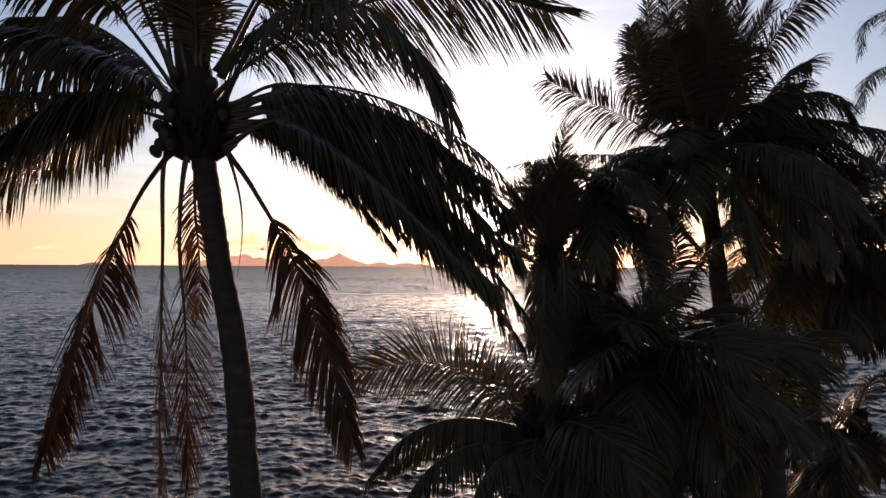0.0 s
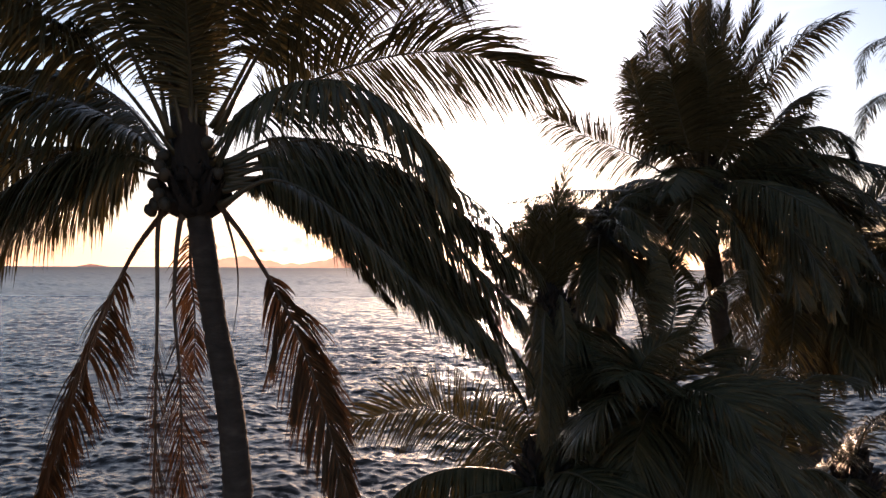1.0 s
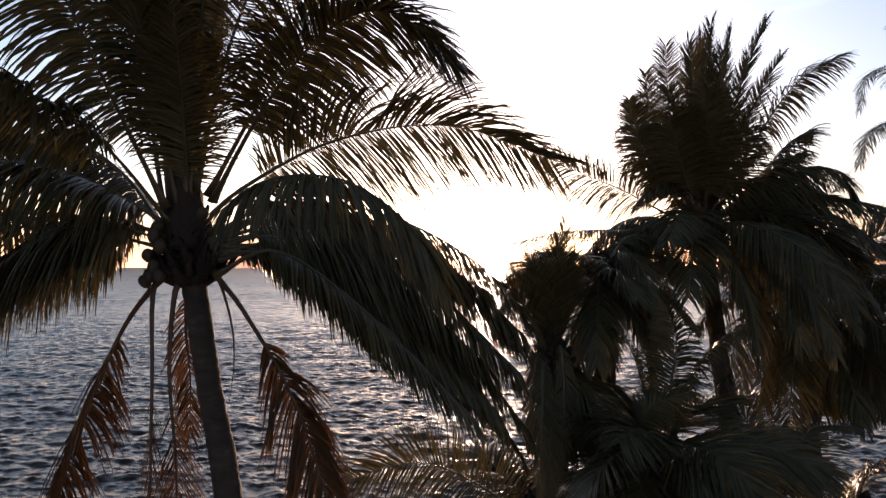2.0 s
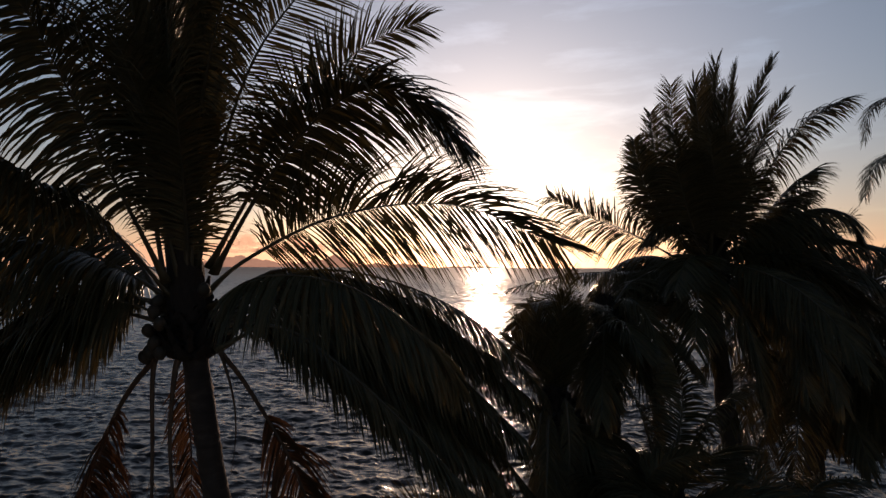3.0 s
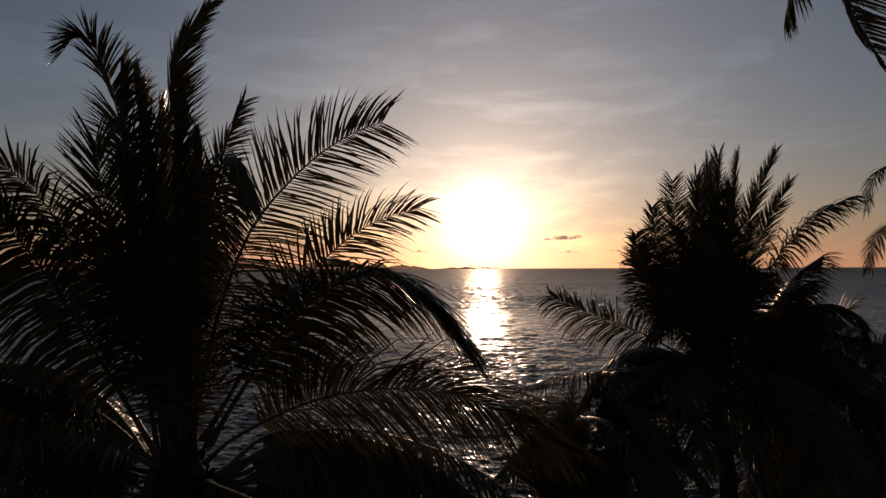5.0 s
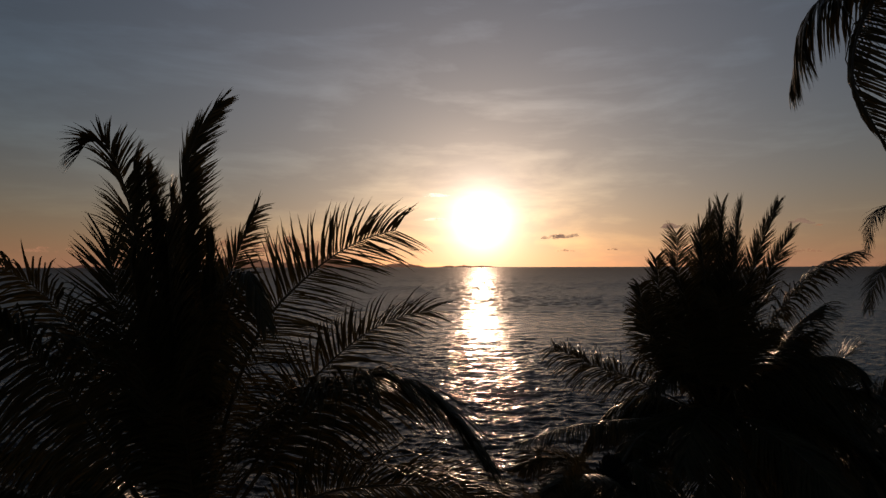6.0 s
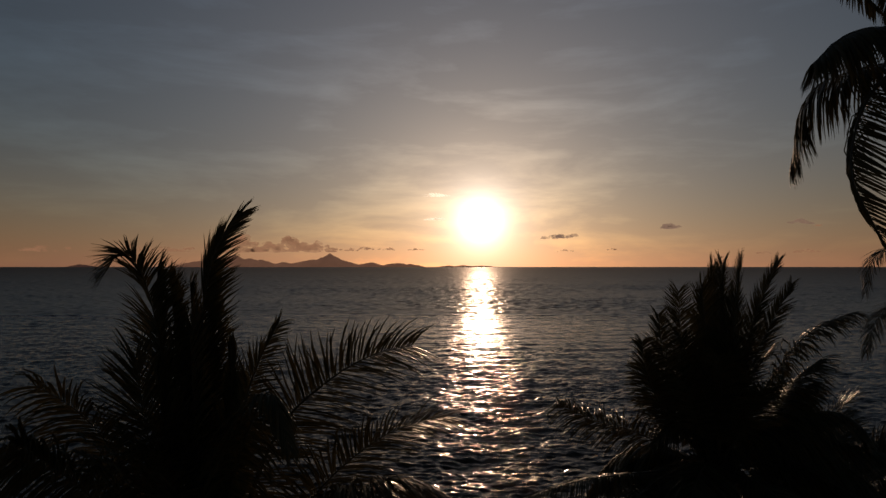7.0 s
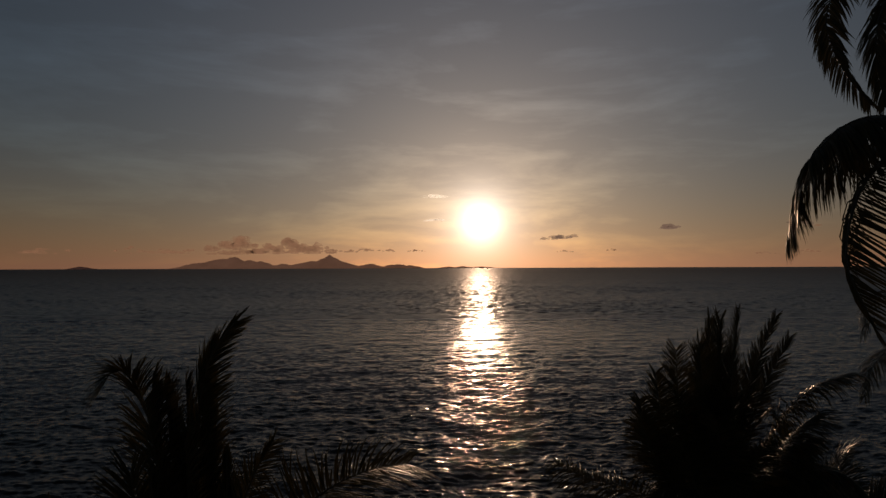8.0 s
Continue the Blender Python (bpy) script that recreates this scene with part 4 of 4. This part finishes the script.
hidden_palm = palm_tree([(3.60, 8.70, 1.25), (3.42, 8.70, 4.51), (3.39, 8.70, 5.45), (3.35, 8.70, 6.23)], 0.17, 0.25, "coconut palm half hidden among its neighbours", heart=0.36)
crown(hidden_palm, (3.27, 8.70, 6.47), 24, 2.0, 41, spread=180, el=(48, -45), bend=(55, 75), leaf=0.9, hang=1.0, wide=0.04)
frond(hidden_palm, [(3.31, 8.70, 6.23), (2.92, 8.47, 6.73), (3.01, 8.23, 7.20), (3.41, 8.00, 7.47)], leaf=0.4, hang=0.3, twist=60, start=0.4)

grove_palm = palm_tree([(7.80, 12.60, 1.25), (7.68, 12.60, 3.10), (7.60, 12.60, 6.27), (7.50, 12.60, 7.75)], 0.17, 0.25, "coconut palm in the dark grove", heart=0.4)
frond(grove_palm, [(7.51, 12.60, 7.98), (7.52, 12.50, 9.36), (7.76, 12.40, 10.25), (8.26, 12.30, 10.80)], leaf=0.8, hang=0.3, twist=30, start=0.2)
frond(grove_palm, [(7.45, 12.60, 7.98), (7.16, 12.57, 9.25), (7.21, 12.53, 10.05), (7.59, 12.50, 10.73)], leaf=0.8, hang=0.3, twist=30, start=0.2)
frond(grove_palm, [(7.56, 12.60, 7.93), (8.05, 12.20, 8.31), (8.34, 11.80, 8.62), (8.68, 11.40, 8.69)], leaf=0.7, hang=0.3, twist=50, start=0.2)
frond(grove_palm, [(7.56, 12.60, 7.87), (7.94, 12.20, 7.98), (8.21, 11.80, 7.44), (8.34, 11.40, 6.42)], leaf=0.85, hang=0.8, start=0.2)
frond(grove_palm, [(7.45, 12.60, 7.87), (6.44, 12.07, 8.19), (5.75, 11.53, 7.85), (5.20, 11.00, 7.04)], leaf=0.85, hang=0.8, start=0.2)
frond(grove_palm, [(7.50, 12.60, 7.81), (7.06, 12.00, 7.86), (6.61, 11.40, 7.02), (6.17, 10.80, 5.89)], leaf=0.85, hang=0.8, start=0.2)
frond(grove_palm, [(7.45, 12.60, 7.93), (6.50, 12.40, 8.77), (5.96, 12.20, 8.64), (5.54, 12.00, 7.96)], leaf=0.8, hang=0.7, start=0.2)

front_palm = palm_tree([(4.60, 8.20, 1.25), (4.59, 8.20, 4.71), (4.58, 8.20, 5.15), (4.57, 8.20, 5.52)], 0.15, 0.22, "low coconut palm in the dark grove", heart=0.2)
frond(front_palm, [(4.57, 8.20, 5.55), (4.14, 8.07, 5.75), (3.69, 7.93, 5.69), (3.21, 7.80, 5.13)], leaf=0.7, hang=1.2, start=0.12, wide=0.034)
frond(front_palm, [(4.59, 8.20, 5.55), (4.94, 8.13, 5.74), (5.30, 8.07, 5.63), (5.71, 8.00, 5.01)], leaf=0.6, hang=1.2, start=0.12, wide=0.034)
frond(front_palm, [(4.57, 8.20, 5.59), (4.09, 8.33, 6.23), (3.54, 8.47, 6.43), (2.81, 8.60, 5.78)], leaf=0.8, hang=0.7, start=0.15)
frond(front_palm, [(4.59, 8.20, 5.63), (5.02, 8.53, 6.43), (5.45, 8.87, 6.78), (6.22, 9.20, 6.75)], leaf=0.75, hang=0.5, start=0.15)
frond(front_palm, [(4.55, 8.20, 5.63), (4.64, 8.53, 6.42), (4.57, 8.87, 6.85), (4.24, 9.20, 6.98)], leaf=0.75, hang=0.5, start=0.15)
frond(front_palm, [(4.55, 8.20, 5.53), (4.22, 8.00, 5.61), (3.84, 7.80, 5.41), (3.61, 7.60, 4.79)], leaf=0.7, hang=1.0, start=0.15)
frond(hidden_palm, [(3.31, 8.70, 6.39), (3.50, 8.57, 7.19), (3.77, 8.43, 7.81), (4.17, 8.30, 8.26)], leaf=0.7, hang=0.7, start=0.2)
frond(hidden_palm, [(3.27, 8.70, 6.39), (3.10, 8.77, 7.33), (2.89, 8.83, 7.97), (2.58, 8.90, 8.30)], leaf=0.7, hang=0.7, start=0.2)
frond(hidden_palm, [(3.33, 8.70, 6.39), (3.46, 8.77, 7.33), (3.57, 8.83, 7.97), (3.47, 8.90, 8.46)], leaf=0.6, hang=0.5, start=0.2)
frond(grove_palm, [(7.45, 12.60, 7.87), (6.45, 12.07, 8.52), (5.55, 11.53, 8.48), (4.70, 11.00, 7.94)], leaf=0.8, hang=1.0)
frond(grove_palm, [(7.50, 12.60, 7.75), (6.76, 12.27, 7.81), (6.10, 11.93, 7.42), (5.67, 11.60, 6.37)], leaf=0.8, hang=1.0, start=0.1)
frond(grove_palm, [(7.50, 12.60, 7.75), (6.85, 12.13, 7.53), (6.23, 11.67, 7.00), (5.83, 11.20, 6.02)], leaf=0.8, hang=1.0, start=0.1)

edge_palm = palm_tree([(7.30, 10.50, 1.25), (7.01, 10.50, 3.88), (7.08, 10.50, 4.82)], 0.17, 0.25, "coconut palm in the dark grove", heart=0.38)
frond(edge_palm, [(7.08, 10.50, 4.91), (6.30, 10.20, 5.63), (5.68, 9.90, 5.77), (5.08, 9.60, 5.22)], leaf=0.85, hang=0.7, start=0.15)
frond(edge_palm, [(7.08, 10.50, 4.91), (7.12, 10.20, 5.72), (7.28, 9.90, 6.05), (7.58, 9.60, 5.93)], leaf=0.85, hang=0.7, start=0.15)
crown(grove_palm, (7.74, 12.60, 8.10), 24, 3.5, 17, toward=90, spread=100, el=(72, -15), bend=(45, 90), leaf=0.95, hang=1.0, wide=0.042)
crown(front_palm, (4.57, 8.20, 5.59), 6, 1.9, 18, toward=-20, spread=70, el=(45, 10), bend=(55, 75), leaf=0.8, hang=1.0)
crown(edge_palm, (7.08, 10.50, 4.91), 8, 1.9, 19, toward=-40, spread=110, el=(10, -30), bend=(60, 60), leaf=0.9, hang=1.0)
crown(grove_palm, (7.74, 12.60, 7.99), 16, 2.4, 20, toward=80, spread=110, el=(5, -50), bend=(50, 30), leaf=0.9, hang=1.3, wide=0.05)

far_palm = palm_tree([(12.60, 14.60, 1.25), (12.08, 14.60, 5.56), (12.10, 14.60, 9.47), (12.02, 14.60, 12.11)], 0.15, 0.25, "slender coconut palm standing further along the shore", heart=0.35)
frond(far_palm, [(12.02, 14.60, 12.24), (10.98, 14.57, 13.70), (10.23, 14.53, 13.56), (9.99, 14.50, 12.75)], leaf=0.7, hang=0.7, start=0.2)
frond(far_palm, [(12.02, 14.60, 12.11), (10.85, 14.43, 12.48), (10.08, 14.27, 12.12), (9.70, 14.10, 11.38)], leaf=0.7, hang=0.7, start=0.2)
frond(far_palm, [(12.09, 14.60, 12.24), (12.29, 14.73, 13.48), (13.09, 14.87, 14.19), (14.01, 15.00, 13.82)], leaf=0.7, hang=0.6, start=0.2)
frond(far_palm, [(12.09, 14.60, 12.11), (12.64, 14.40, 12.47), (13.09, 14.20, 11.92), (13.26, 14.00, 10.75)], leaf=0.7, hang=0.6, start=0.2)
frond(far_palm, [(12.02, 14.60, 11.98), (11.36, 14.27, 11.67), (10.83, 13.93, 10.74), (10.49, 13.60, 9.73)], leaf=0.7, hang=0.7, start=0.2)
frond(far_palm, [(12.02, 14.60, 12.18), (11.38, 14.40, 14.18), (10.98, 14.20, 14.64), (10.45, 14.00, 14.57)], leaf=0.7, hang=0.5, start=0.2)

tall_palm = palm_tree([(6.60, 7.60, 1.25), (6.29, 7.60, 11.62), (6.29, 7.60, 14.38), (6.25, 7.60, 16.00)], 0.14, 0.27, "tall coconut palm reaching above the others", heart=0.38)
frond(tall_palm, [(6.10, 7.50, 16.01), (5.21, 7.13, 16.12), (4.50, 6.77, 15.92), (3.88, 6.40, 15.47)], leaf=0.85, hang=1.6, start=0.2, wide=0.042, count=110)
frond(tall_palm, [(6.06, 7.50, 15.94), (5.18, 7.80, 15.82), (4.82, 8.10, 15.56), (4.78, 8.40, 14.75)], leaf=0.9, hang=1.5, start=0.2, wide=0.036, wind=0.5)
frond(tall_palm, [(6.10, 7.50, 16.08), (5.12, 7.27, 15.43), (4.68, 7.03, 14.49), (4.82, 6.80, 13.71)], leaf=0.8, hang=0.8, start=0.2, twist=10, wind=1.2)
frond(tall_palm, [(6.15, 7.50, 16.10), (5.62, 7.30, 17.70), (5.20, 7.10, 17.34), (5.05, 7.00, 16.84), (5.06, 6.90, 16.17)], leaf=0.5, hang=1.2, start=0.3, wide=0.034, count=110)
frond(tall_palm, [(6.15, 7.50, 16.13), (5.28, 7.20, 18.00), (4.68, 7.00, 17.70), (4.42, 6.90, 17.13), (4.52, 6.80, 16.58), (4.76, 6.70, 16.15)], leaf=0.5, hang=1.0, start=0.3, wide=0.034, count=110, twist=20)
crown(tall_palm, (6.24, 7.60, 16.15), 14, 3.6, 31, toward=90, spread=70)

# ---- clouds low over the horizon ----
cloud(-3200, 155, 99, 29, CLOUD_DARK, "small dusky cloud low over the sea", 14)
cloud(-2481, 155, 82, 38, CLOUD_DARK, "small dusky cloud low over the sea", 14)
cloud(-2230, 146, 99, 29, CLOUD_DARK, "small dusky cloud low over the sea", 14)
cloud(-2018, 133, 148, 34, CLOUD_DARK, "small dusky cloud low over the sea", 14)
cloud(-1614, 173, 116, 117, CLOUD_DARK, "small dusky cloud low over the sea", 14)
cloud(-1479, 146, 264, 94, CLOUD_DARK, "small dusky cloud low over the sea", 14)
cloud(-1223, 160, 116, 112, CLOUD_DARK, "small dusky cloud low over the sea", 14)
cloud(-1007, 151, 182, 62, CLOUD_DARK, "small dusky cloud low over the sea", 14)
cloud(-602, 137, 214, 34, CLOUD_DARK, "small dusky cloud low over the sea", 14)
cloud(965, 226, 300, 58, CLOUD_GREY, "small dusky cloud low over the sea", 14, stretch=1.8)
cloud(1798, 308, 210, 50, CLOUD_GREY, "small dusky cloud low over the sea", 14, stretch=2.0)
cloud(2841, 344, 180, 56, CLOUD_GREY, "small dusky cloud low over the sea", 14)
cloud(2994, 326, 66, 17, CLOUD_DARK, "small dusky cloud low over the sea", 14)
cloud(2904, 115, 248, 38, CLOUD_DARK, "small dusky cloud low over the sea", 14)
cloud(971, 124, 99, 21, CLOUD_DARK, "small dusky cloud low over the sea", 14)
cloud(-220, 133, 116, 25, CLOUD_DARK, "small dusky cloud low over the sea", 14)
cloud(-54, 560, 150, 40, CLOUD_LIT, "thin cloud lit through beside the sun", 12, stretch=5.0)
cloud(-60, 372, 130, 30, CLOUD_LIT, "thin cloud lit through beside the sun", 10, stretch=5.0)
cloud(-1540, 116, 400, 70, CLOUD_DARK, "low bank of dusky cloud over the island", 26, stretch=3.2)
cloud(-1080, 118, 330, 52, CLOUD_DARK, "low bank of dusky cloud over the island", 20, stretch=3.2)
cloud(-2250, 122, 300, 40, CLOUD_DARK, "low bank of dusky cloud over the sea", 16, stretch=3.2)
cloud(-3250, 125, 260, 44, CLOUD_DARK, "low bank of dusky cloud over the sea", 14, stretch=3.2)
cloud(-1838, 142, 116, 74, CLOUD_DARK, "small dusky cloud low over the sea", 14)
cloud(-1726, 160, 82, 96, CLOUD_DARK, "small dusky cloud low over the sea", 14)
cloud(-1366, 133, 148, 68, CLOUD_DARK, "small dusky cloud low over the sea", 14)
cloud(-1119, 142, 99, 74, CLOUD_DARK, "small dusky cloud low over the sea", 14)
cloud(-872, 133, 132, 38, CLOUD_DARK, "small dusky cloud low over the sea", 14)
cloud(-737, 128, 116, 29, CLOUD_DARK, "small dusky cloud low over the sea", 14)
cloud(-423, 133, 99, 25, CLOUD_DARK, "small dusky cloud low over the sea", 14)
cloud(-2400, 133, 82, 25, CLOUD_DARK, "small dusky cloud low over the sea", 14)
cloud(-2603, 137, 66, 21, CLOUD_DARK, "small dusky cloud low over the sea", 14)
cloud(-2985, 142, 66, 21, CLOUD_DARK, "small dusky cloud low over the sea", 14)
cloud(1331, 133, 132, 21, CLOUD_DARK, "small dusky cloud low over the sea", 14)
cloud(2544, 106, 148, 25, CLOUD_DARK, "small dusky cloud low over the sea", 14)
